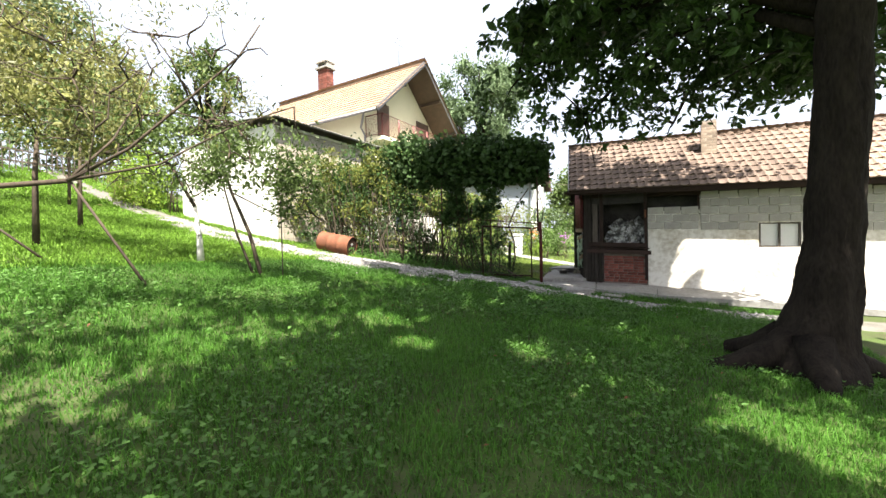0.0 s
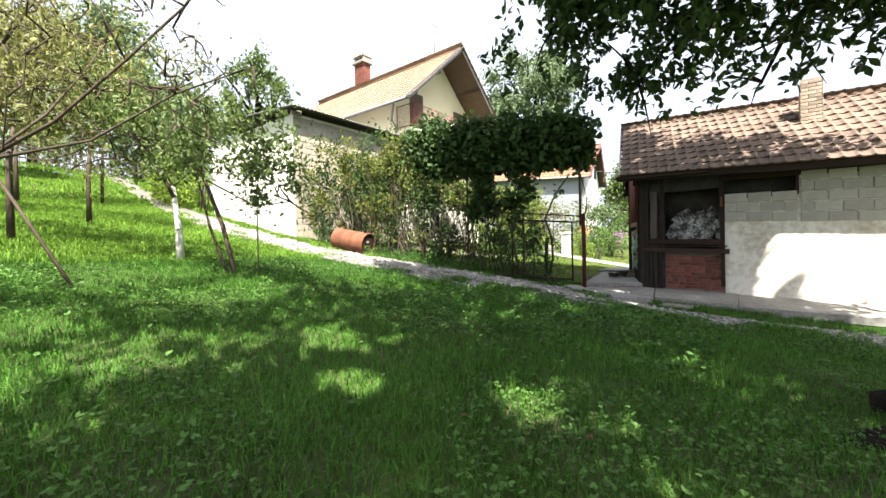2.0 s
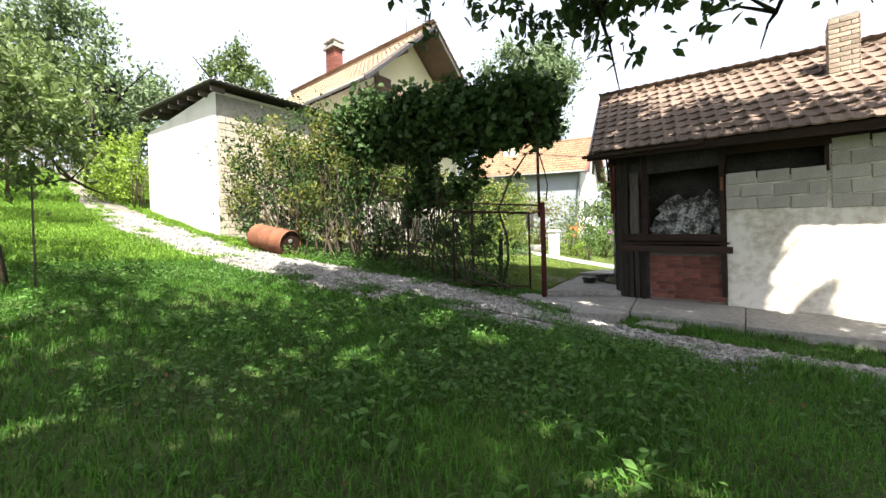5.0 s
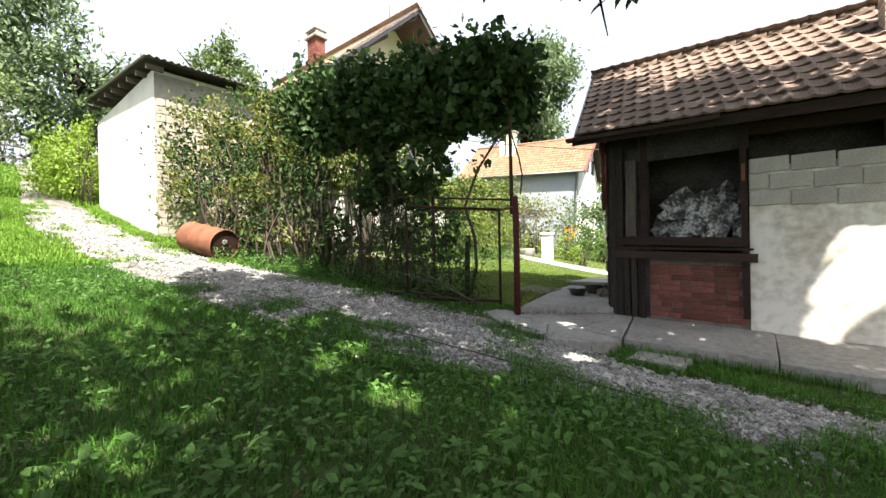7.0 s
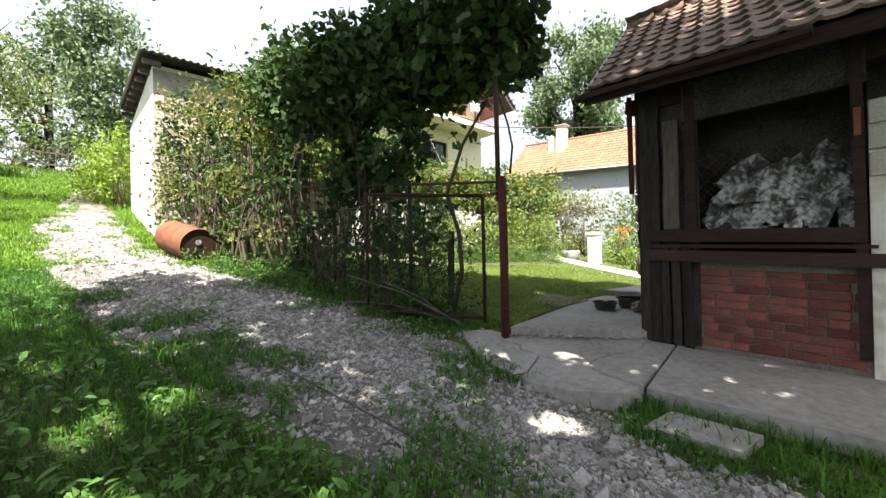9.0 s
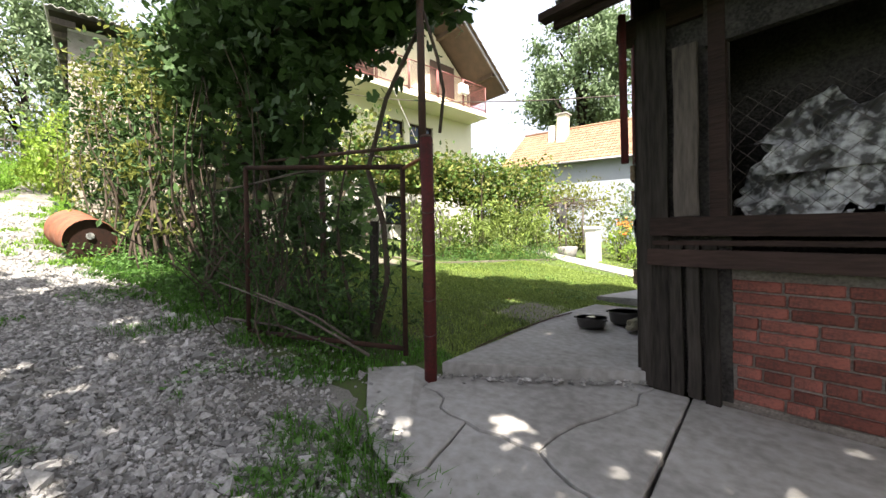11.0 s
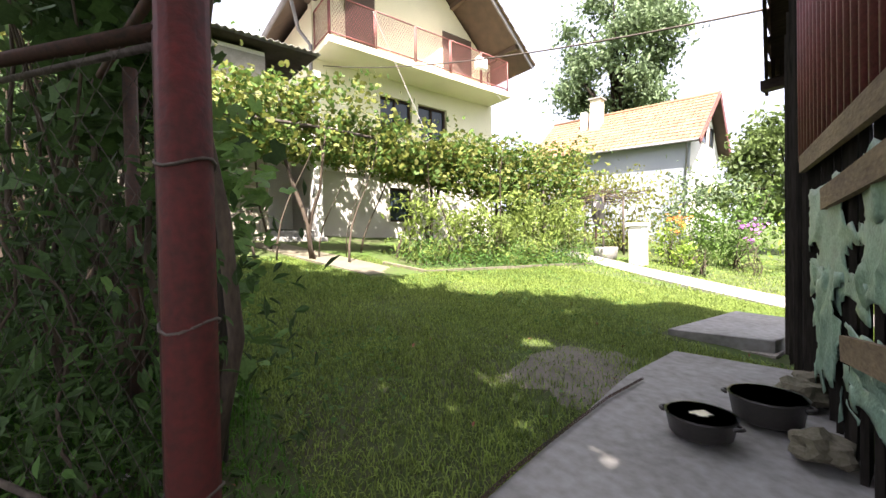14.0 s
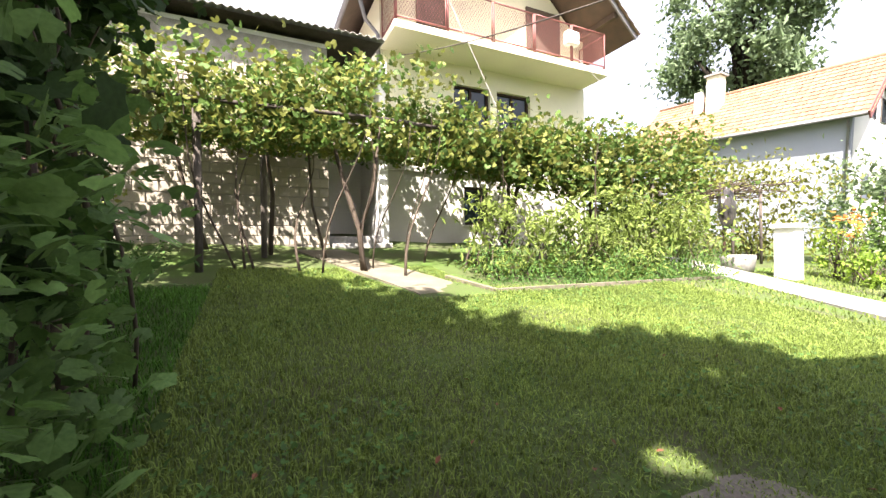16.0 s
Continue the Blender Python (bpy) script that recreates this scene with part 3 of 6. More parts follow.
def tile_mesh(w, ln, material):
    """An interlocking tile: a pan with one raised roll, thick front edge."""
    prof = [(0, 0.018), (0.07, 0.007), (0.18, 0.0), (0.42, -0.004), (0.66, 0.0), (0.76, 0.009), (0.86, 0.022), (0.94, 0.025), (1.0, 0.018)]
    vs, fs = [], []
    for y, dz in ((0, 0.0), (ln, 0.0)):
        for x, z in prof:
            vs.append((x * w, y, z + (0.03 if y == 0 else 0.0)))
    for x, z in prof:
        vs.append((x * w, 0.004, z * 0.6 + 0.002))
    n = len(prof)
    for i in range(n - 1):
        fs += [(i, i + 1, n + i + 1, n + i), (2 * n + i, 2 * n + i + 1, i + 1, i)]
    return arrays("roof_tile", vs, fs, material)


TW, TL = 0.2, 0.275
tile_data = tile_mesh(TW * 1.03, TL + 0.06, TILE)
slope = math.degrees(math.atan2(RIDGE_Z - EAVE_Z, RIDGE_Y - EAVE_Y))
run = math.hypot(RIDGE_Z - EAVE_Z, RIDGE_Y - EAVE_Y)
rows_n = int(run / TL)
joined_v, joined_f = [], []
tile_co = np.array([v.co for v in tile_data.vertices])
tile_fs = np.array([p.vertices[:] for p in tile_data.polygons])


def lay(m, parent, single, data, co, fs, jv, jf):
    if single:
        ob = new("roof_tile", data)
        ob.matrix_world = m
        keep(ob, parent)
    else:
        base = sum(len(v) for v in jv)
        jv.append(co @ np.array(m.to_3x3()).T + np.array(m.translation))
        jf.append(fs + base)


for r in range(rows_n + 1):
    for k in range(53):
        x = -1.46 + k * TW
        d = r * TL
        y, z = EAVE_Y - 0.05 + d * math.cos(radians(slope)), EAVE_Z - 0.02 + d * math.sin(radians(slope)) + shed_z(x)
        m = pose(x + skew(y), y, z, slope + rnd.uniform(-0.8, 0.8), rnd.uniform(-0.6, 0.6) + 2.2, rnd.uniform(-0.8, 0.8))
        lay(m, ROOF, k < 27, tile_data, tile_co, tile_fs, joined_v, joined_f)
back = -math.degrees(math.atan2(RIDGE_Z - BACK_Z, BACK_Y - RIDGE_Y))
for r in range(rows_n + 1):
    for k in range(53):
        x = -1.24 + k * TW
        d = r * TL
        y, z = BACK_Y + 0.05 - d * math.cos(radians(back)), BACK_Z - 0.02 - d * math.sin(radians(back)) + shed_z(x)
        lay(pose(x + skew(y), y, z, -back, 0, 180), ROOF, False, tile_data, tile_co, tile_fs, joined_v, joined_f)
far_tiles = new("far_tiles", arrays("far_tiles", np.concatenate(joined_v), np.concatenate(joined_f), TILE))
keep(tagged(far_tiles, kind="stuff"), ROOF)
for k in range(28):
    x = -1.46 + skew(RIDGE_Y) + k * 0.385
    bm = bmesh.new()
    tube(bm, [(x, RIDGE_Y, RIDGE_Z - 0.02 + shed_z(x)), (x + 0.40, RIDGE_Y, RIDGE_Z - 0.035 + shed_z(x))], [0.10, 0.12], 10)
    keep(part("ridge_tile", bm, TILE), ROOF)
sp("verge_board", beam(bmesh.new(), (-1.48 + skew(EAVE_Y), EAVE_Y, EAVE_Z - 0.06), (-1.48 + skew(RIDGE_Y), RIDGE_Y, RIDGE_Z - 0.06), 0.03, 0.16), GUTTER)
sp("verge_board", beam(bmesh.new(), (-1.48 + skew(RIDGE_Y), RIDGE_Y, RIDGE_Z - 0.06), (-1.48 + skew(BACK_Y), BACK_Y, BACK_Z - 0.06), 0.03, 0.16), DARKWOOD)


def chimney_of_bricks(name, parent, x, y, z0, z1, w, d, data=None):
    ob = keep(part(name, box(bmesh.new(), x + 0.01, x + w - 0.01, y + 0.01, y + d - 0.01, z0, z1), MORTAR, None, "sooty red brick chimney"), parent)
    z, r = z0, 0
    while z < z1 - 0.05:
        for side in range(4):
            ln = w if side % 2 == 0 else d
            cuts = ((0, 0.25), (0.262, ln)) if r % 2 == 0 else ((0, 0.12), (0.132, ln))
            for a, b in cuts:
                if b > ln:
                    b = ln
                if b - a < 0.04:
                    continue
                o = new("brick", data or brick_data)
                base = ((x, y), (x + w, y), (x + w, y + d), (x, y + d))[side]
                o.matrix_world = pose(base[0], base[1], z, 0, 0, 90 * side) @ pose(a, 0.0, 0) @ Matrix.Diagonal(((b - a) / 0.25, 0.5, 1, 1))
                keep(o, ob)
        z, r = z + 0.0765, r + 1
    return ob


chimney_of_bricks("chimney", SHED, 4.75, 15.9, 4.2, 6.4, 0.5, 0.5)
old_brick = brick_data.copy()
old_brick.materials[0] = OLDBRICK
chimney_of_bricks("chimney", SHED, 1.97, 15.15, 3.6, 4.86, 0.36, 0.36, old_brick)
# small window
WIN = sp("window", box(bmesh.new(), 3.1, 3.9, SY + 0.08, SY + 0.1, 1.34, 1.94), WHITE, "small whitened two-pane window")
for a, b in (((3.1, 1.36), (3.9, 1.33)), ((3.1, 1.95), (3.9, 1.92))):
    keep(part("window_frame", beam(bmesh.new(), (a[0], SY + 0.05, a[1]), (b[0], SY + 0.05, b[1]), 0.06, 0.05), WOOD), WIN)
for x in (3.12, 3.5, 3.88):
    keep(part("window_bar", beam(bmesh.new(), (x, SY + 0.05, 1.36), (x, SY + 0.05, 1.93), 0.045, 0.05), WOOD), WIN)
# gable side: planks, tarp scraps, maroon sheets
for k in range(22):
    y = SY + 0.02 + k * 0.165
    top = min(RIDGE_Z - 0.25, EAVE_Z + (y - EAVE_Y) * 0.74 - 0.1) if y < RIDGE_Y else RIDGE_Z - 0.25 - (y - RIDGE_Y) * 0.72
    sx = SX0 + skew(y) * 1.38
    bm = beam(bmesh.new(), (sx - 0.02 - rnd.uniform(0, 0.02), y + 0.07, 0.38), (sx - 0.02, y + 0.07 + rnd.uniform(-0.01, 0.01), top), 0.025, 0.15, 0.01)
    sp("side_board", bm, SHEDWOOD)


def scrap(name, y0, y1, z0, z1, x, material, seed, label=""):
    """A torn hanging sheet with folds and a ragged edge."""
    bm = bmesh.new()
    ny, nz, g = 26, 22, {}
    for i in range(ny):
        for j in range(nz):
            u, v = i / (ny - 1), j / (nz - 1)
            rag = 0.05 * noise.noise(Vector((u * 7, v * 7, seed)))
            yy, zz = y0 + (y1 - y0) * u + rag, z0 + (z1 - z0) * v + rag
            g[i, j] = bm.verts.new((x + skew(yy) * 1.38 - 0.035 * abs(noise.noise(Vector((u * 5 + v * 3, v * 2, seed + 3)))) - 0.012 * abs(noise.noise(Vector((u * 14, v * 9, seed)))), yy, zz))
    for i in range(ny - 1):
        for j in range(nz - 1):
            u, v = i / (ny - 1), j / (nz - 1)
            edge = min(u, 1 - u, v * 0.8, 1.1 - v) * 1.6
            if edge + 0.75 * noise.noise(Vector((u * 3.2, v * 4.5, seed + 9))) > 0.06:
                bm.faces.new((g[i, j], g[i + 1, j], g[i + 1, j + 1], g[i, j + 1])).smooth = True
    bmesh.ops.delete(bm, geom=[q for q in bm.verts if not q.link_faces], context="VERTS")
    ob = sp(name, bm, material, label)
    sol = ob.modifiers.new("thick", "SOLIDIFY")
    sol.thickness = 0.003
    return ob


scrap("tarp_scrap", 14.45, 15.3, 1.18, 1.78, SX0 - 0.04, TARP, 1, "torn faded green tarp")
scrap("tarp_scrap", 15.2, 16.5, 1.12, 1.75, SX0 - 0.04, TARP, 2, "torn faded green tarp")
scrap("tarp_scrap", 14.55, 15.6, 0.72, 1.08, SX0 - 0.04, TARP, 12, "torn faded green tarp")
scrap("tarp_scrap", 14.42, 14.6, 1.35, 2.05, SX0 - 0.045, SHEET, 7, "torn grey plastic scrap")
scrap("tarp_scrap", 15.6, 16.3, 0.6, 1.3, SX0 - 0.045, TARP, 9, "torn faded green tarp")
for y0, z0, y1, z1 in ((14.45, 1.72, 15.9, 1.66), (14.5, 1.12, 15.5, 0.98), (14.4, 1.9, 16.6, 1.95)):
    sp("batten", beam(bmesh.new(), (SX0 - 0.065 + skew(y0) * 1.38, y0, z0), (SX0 - 0.065 + skew(y1) * 1.38, y1, z1), 0.03, 0.11), BATTEN)


def corrugated(bm, o, u, v, lu, lv, pitch, amp):
    """A corrugated sheet from o along u (across the ribs) and v."""
    o, u, v = Vector(o), Vector(u).normalized(), Vector(v).normalized()
    n, w = int(lu / pitch * 6), u.cross(v)
    rows = [[bm.verts.new(o + u * (lu * i / n) + v * (lv * j) + w * (amp * math.sin(2 * math.pi * i / 6))) for i in range(n + 1)] for j in (0, 1)]
    for i in range(n):
        bm.faces.new((rows[0][i], rows[0][i + 1], rows[1][i + 1], rows[1][i])).smooth = True
    return bm


ob = sp("side_sheet", corrugated(bmesh.new(), (SX0 - 0.07, 14.42, 1.98), (-0.29, 1, 0), (0, 0, 1), 2.4, 1.3, 0.12, 0.022), MAROON, "maroon corrugated metal sheet")
ob.modifiers.new("thick", "SOLIDIFY").thickness = 0.006
sp("eave_beam", beam(bmesh.new(), (-2.35, 18.3, 3.05), (SX0, 18.3, 3.05), 0.12, 0.1), DARKWOOD)
sp("corner_pipe", tube(bmesh.new(), [(-1.1, 14.25, 1.95), (-1.1, 14.23, 3.0)], 0.028, 8), REDPAINT, "dark red downpipe")
# added dark sheet that keeps daylight out of the gaps between boards
sp("gap_light_stop", box(bmesh.new(), SX0 + 0.01, -0.5, SY + 0.02, SY + 0.05, 0.36, 2.95), DARK)


# ---- crumpled sheets behind wire in the shed opening ----
def ridge(p, f, seed):
    return 1 - 2 * abs(noise.noise(p * f + Vector((seed, seed * 0.7, 0))))


def draped(x0, x1, z0, z1, lean, seed, label, slant=0.0):
    """A sheet thrown over a heap: rising from the front edge, folding over the top and falling behind, with sharp creases."""
    bm, nu, nv, g = bmesh.new(), 84, 60, {}
    for i in range(nu):
        for j in range(nv):
            u, v = i / (nu - 1), j / (nv - 1)
            top = z1 - (z1 - z0) * (0.6 * abs(u - 0.5 + slant * 0.2) ** 2 * 2.2) + 0.07 * noise.noise(Vector((u * 4, seed, 0)))
            h = min(v / 0.75, 1.0)
            p = Vector((x0 + (x1 - x0) * u, SY + 0.10 + lean * h + 0.25 * max(0, v - 0.75), z0 + (top - z0) * math.sin(h * math.pi / 2) - 0.5 * max(0, v - 0.75)))
            p.z += slant * (u - 0.5) * 0.25 * h
            crease = 0.085 * ridge(p, 4.5, seed) + 0.06 * ridge(p, 9, seed + 3) + 0.018 * ridge(p, 24, seed + 5)
            p += Vector((0.25 * crease, -crease, 0.5 * crease * h))
            p.x += 0.05 * noise.noise(Vector((v * 5, seed, u * 2))) * (1 if 0 < i < nu - 1 else 2)
            g[i, j] = bm.verts.new((p.x, max(p.y, SY + 0.03), max(p.z, 1.475)))
    for i in range(nu - 1):
        for j in range(nv - 1):
            bm.faces.new((g[i, j], g[i + 1, j], g[i + 1, j + 1], g[i, j + 1])).smooth = True
    ob = tagged(part("plastic_sheet", bm, SHEET), label, "plastic sheet")
    ob.modifiers.new("thick", "SOLIDIFY").thickness = 0.002


draped(-0.48, 0.12, 1.48, 1.86, 0.16, 3, "crumpled grey plastic sheeting stored in the opening", -0.4)
draped(-0.1, 0.56, 1.48, 1.98, 0.18, 8, "crumpled grey plastic sheeting stored in the opening", 0.5)
draped(-0.36, 0.30, 1.76, 2.14, 0.14, 14, "torn pale sheet thrown over the heap in the opening", 0.2)
draped(0.22, 0.58, 1.48, 2.2, 0.24, 21, "tall fold of grey sheeting against the jamb", 0.6)
sp("cable_bracket", tube(bmesh.new(), [(-2.2, 18.2, 3.1), (-2.2, 18.2, 3.8)], 0.02, 6), DARKSTEEL)
sp("stored_shelf", box(bmesh.new(), -0.5, 0.6, SY + 0.02, SY + 0.6, 1.42, 1.47), DARKWOOD)


# ---- barn ----
BARN = thing("barn", "whitewashed concrete block outbuilding with a low metal roof", "barn", at=(-14, 13.5, 2))


def bp(name, bm, material, label="", parent=None):
    return keep(part(name, bm, material, None, label), parent or BARN)


for x0, x1, y0, y1 in ((-17.2, -10.87, 11.07, 11.3), (-11.1, -10.87, 11.3, 15.5), (-17.2, -17.0, 11.3, 16.9), (-17.0, -11.1, 16.7, 16.9)):
    bp("wall", box(bmesh.new(), x0, x1, y0, y1, 0.8, 6.0), BARN_WALL, "whitewashed block wall")
BLK = mat("bare_block", (0.36, 0.32, 0.26), (0.24, 0.21, 0.17), 3.0, 0.95, bump=0.3, rnd=0.12)
bm = bmesh.new()
box(bm, 0, 0.385, -0.02, 0.02, 0, 0.185, 0.008)
tmp = part("block", bm, BLK)
bare_data = tmp.data
bpy.data.objects.remove(tmp)
WALL2 = bp("yard_wall", box(bmesh.new(), -10.87, -10.85, 11.07, 15.5, 0.8, 5.9), MORTAR, "bare concrete block wall towards the yard")
for r in range(20):
    y = 11.1 - (0.2 if r % 2 else 0)
    while y < 15.5:
        a, b = max(y, 11.1), min(y + 0.385, 15.5)
        if b - a > 0.08:
            ob = new("block", bare_data)
            ob.matrix_world = pose(-10.835 + rnd.uniform(-0.004, 0.006), a, 1.3 + r * 0.2 + rnd.uniform(-0.004, 0.004), 0, 0, 90) @ Matrix.Diagonal(((b - a) / 0.385, 1, 1, 1))
            keep(ob, WALL2)
        y += 0.4
bm = bmesh.new()
q = [bm.verts.new(p) for p in ((-17.45, 10.82, 6.72), (-10.45, 10.82, 6.05), (-10.45, 16.6, 6.05), (-17.45, 16.6, 6.72))]
bm.faces.new(q)
bmesh.ops.solidify(bm, geom=bm.faces[:], thickness=0.06)
BROOF = bp("roof", bm, WOOD, "low boarded roof")
ob = keep(part("roof_sheet", corrugated(bmesh.new(), (-17.55, 10.76, 6.79), (0, 1, 0), (7.2, 0, -0.69), 5.9, 7.2, 0.15, 0.02), CORR, None, "grey corrugated sheets"), BROOF)
ob.modifiers.new("thick", "SOLIDIFY").thickness = 0.01
for k in range(9):
    x = -17.4 + k * 0.85
    keep(part("rafter_end", beam(bmesh.new(), (x, 10.84, 6.6 - (x + 17.8) * 0.095), (x, 11.2, 6.6 - (x + 17.8) * 0.095), 0.08, 0.12), WOOD), BROOF)


# ---- the house ----
HOUSE = thing("house", "two-storey cream house with tiled gable roof and red balcony", "house", at=(-16.5, 20.4, 1.5))


def hp(name, bm, material, label="", parent=None):
    return keep(part(name, bm, material, None, label), parent or HOUSE)


FX, HY0, HY1, HX0 = -11.9, 17.0, 23.9, -22.0


def facade(bm, z0, z1, holes, thick=0.3):
    """The facade between two heights, with its window openings (y0, y1, z0, z1) left free."""
    ys = sorted({HY0, HY1, *[h[0] for h in holes], *[h[1] for h in holes]})
    for a, b in zip(ys, ys[1:]):
        cut = [h for h in holes if h[0] <= a and b <= h[1]]
        if cut:
            box(bm, FX - thick, FX, a, b, z0, cut[0][2])
            box(bm, FX - thick, FX, a, b, cut[0][3], z1)
        else:
            box(bm, FX - thick, FX, a, b, z0, z1)


G_WIN = (19.36, 20.2, 2.22, 3.3)
U_WINS = ((19.08, 20.25, 4.95, 6.15), (20.5, 21.7, 4.95, 6.15))
bm = bmesh.new()
facade(bm, 0.8, 3.75, [G_WIN])
hp("ground_floor_wall", bm, GREYREND, "grey rendered ground floor wall")
bm = bmesh.new()
facade(bm, 3.75, 6.7, U_WINS)
box(bm, FX - 0.3, FX - 0.02, HY0, HY1, 6.7, 8.3)
box(bm, HX0, FX - 0.3, HY0, HY0 + 0.3, 0.8, 8.2)
box(bm, HX0, FX - 0.3, HY1 - 0.3, HY1, 0.8, 8.2)
box(bm, HX0, HX0 + 0.3, HY0 + 0.3, HY1 - 0.3, 0.8, 8.2)
hp("upper_wall", bm, CREAM, "cream rendered upper wall")
for x in (FX - 0.28, HX0 + 0.02):
    bm = bmesh.new()
    a = [bm.verts.new((x + dx, y, z)) for dx in (0, 0.22) for y, z in ((HY0, 8.2), (HY1, 8.2), (20.4, 11.3))]
    for f in ((0, 2, 1), (3, 4, 5), (0, 1, 4, 3), (1, 2, 5, 4), (2, 0, 3, 5)):
        bm.faces.new([a[i] for i in f])
    hp("gable", bm, CREAM)
bm = bmesh.new()
box(bm, FX, FX + 0.07, HY0 + 0.02, HY1, 3.62, 3.78)
hp("ledge", bm, GREYREND)


def house_window(y0, y1, z0, z1, parts=2, x=FX):
    w = hp("window", box(bmesh.new(), x - 0.17, x - 0.155, y0 + 0.05, y1 - 0.05, z0 + 0.05, z1 - 0.05), GLASS, "dark framed window")
    for a, b in (((y0, z0 + 0.03), (y1, z0 + 0.03)), ((y0, z1 - 0.03), (y1, z1 - 0.03))):
        hp("window_frame", beam(bmesh.new(), (x - 0.14, a[0], a[1]), (x - 0.14, b[0], b[1]), 0.07, 0.07), DARKWOOD, "", w)
    for k in range(parts + 1):
        y = y0 + 0.035 + (y1 - y0 - 0.07) * k / parts
        hp("window_frame", beam(bmesh.new(), (x - 0.14, y, z0 + 0.06), (x - 0.14, y, z1 - 0.06), 0.07, 0.07), DARKWOOD, "", w)
    hp("sill", box(bmesh.new(), x - 0.12, x + 0.06, y0 - 0.05, y1 + 0.05, z0 - 0.05, z0), GREYREND, "", w)


for y0, y1, z0, z1 in U_WINS:
    house_window(y0, y1, z0, z1)
house_window(*G_WIN, parts=1)
for y0, y1, z0, z1 in ((18.0, 18.95, 6.86, 9.0), (21.6, 22.9, 7.6, 8.9)):
    hp("balcony_door", box(bmesh.new(), FX - 0.03, FX + 0.02, y0, y1, z0, z1), SOFFIT, "dark brown balcony door")
# house door recess between barn and house
bm = bmesh.new()
box(bm, -13.2, -13.0, 15.5, 17.0, 1.0, 4.2)
box(bm, -13.0, -10.9, 15.5, 17.0, 3.95, 4.15)
hp("porch_wall", bm, WHITE, "white porch wall")
for k in range(3):
    hp("step", box(bmesh.new(), -11.2 - 0.32 * k, -10.5 - 0.32 * k, 15.55, 16.9, 0.9, 1.55 + 0.17 * k, 0.01), CONCRETE)
# balcony
BALC = hp("balcony", box(bmesh.new(), FX, -10.75, HY0, 23.75, 6.68, 6.86, 0.01), CREAM, "projecting cream balcony slab")
BX, B0, B1, BZ0, BZ1 = -10.83, 17.05, 23.7, 6.98, 7.95


def rail_panel(p0, p1):
    """A framed mesh panel of the balcony rail."""
    bm = bmesh.new()
    a, b = Vector(p0), Vector(p1)
    for z in (BZ0, BZ1):
        tube(bm, [(a.x, a.y, z), (b.x, b.y, z)], 0.022, 6)
    for q in (a, b):
        tube(bm, [(q.x, q.y, 6.84), (q.x, q.y, BZ1)], 0.022, 6)
    d = (b - a)
    ob = hp("rail_frame", bm, PINKRAIL, "", BALC)
    bm = bmesh.new()
    n, h = int(d.length / 0.075), BZ1 - BZ0 - 0.1
    for k in range(-8, n):
        for s in (0, 1):
            x0, x1 = k * 0.075, k * 0.075 + h * 0.6
            lo, hi = max(x0, 0.05), min(x1, d.length - 0.05)
            if hi - lo < 0.05:
                continue
            f = lambda x: BZ0 + 0.05 + (x - x0) / (x1 - x0) * h
            z0, z1 = (f(lo), f(hi)) if s == 0 else (BZ0 + BZ1 - f(lo), BZ0 + BZ1 - f(hi))
            u = d.normalized()
            tube(bm, [a + u * lo + Vector((0, 0, z0 - a.z)), a + u * hi + Vector((0, 0, z1 - a.z))], 0.0042, 3, cap=False)
    hp("rail_mesh", bm, PINKRAIL, "", BALC)


for k in range(5):
    w = (B1 - B0) / 5
    rail_panel((BX, B0 + w * k + 0.03, 7), (BX, B0 + w * (k + 1) - 0.03, 7))
rail_panel((FX + 0.03, B0, 7), (BX - 0.03, B0, 7))
rail_panel((FX + 0.03, B1, 7), (BX - 0.03, B1, 7))
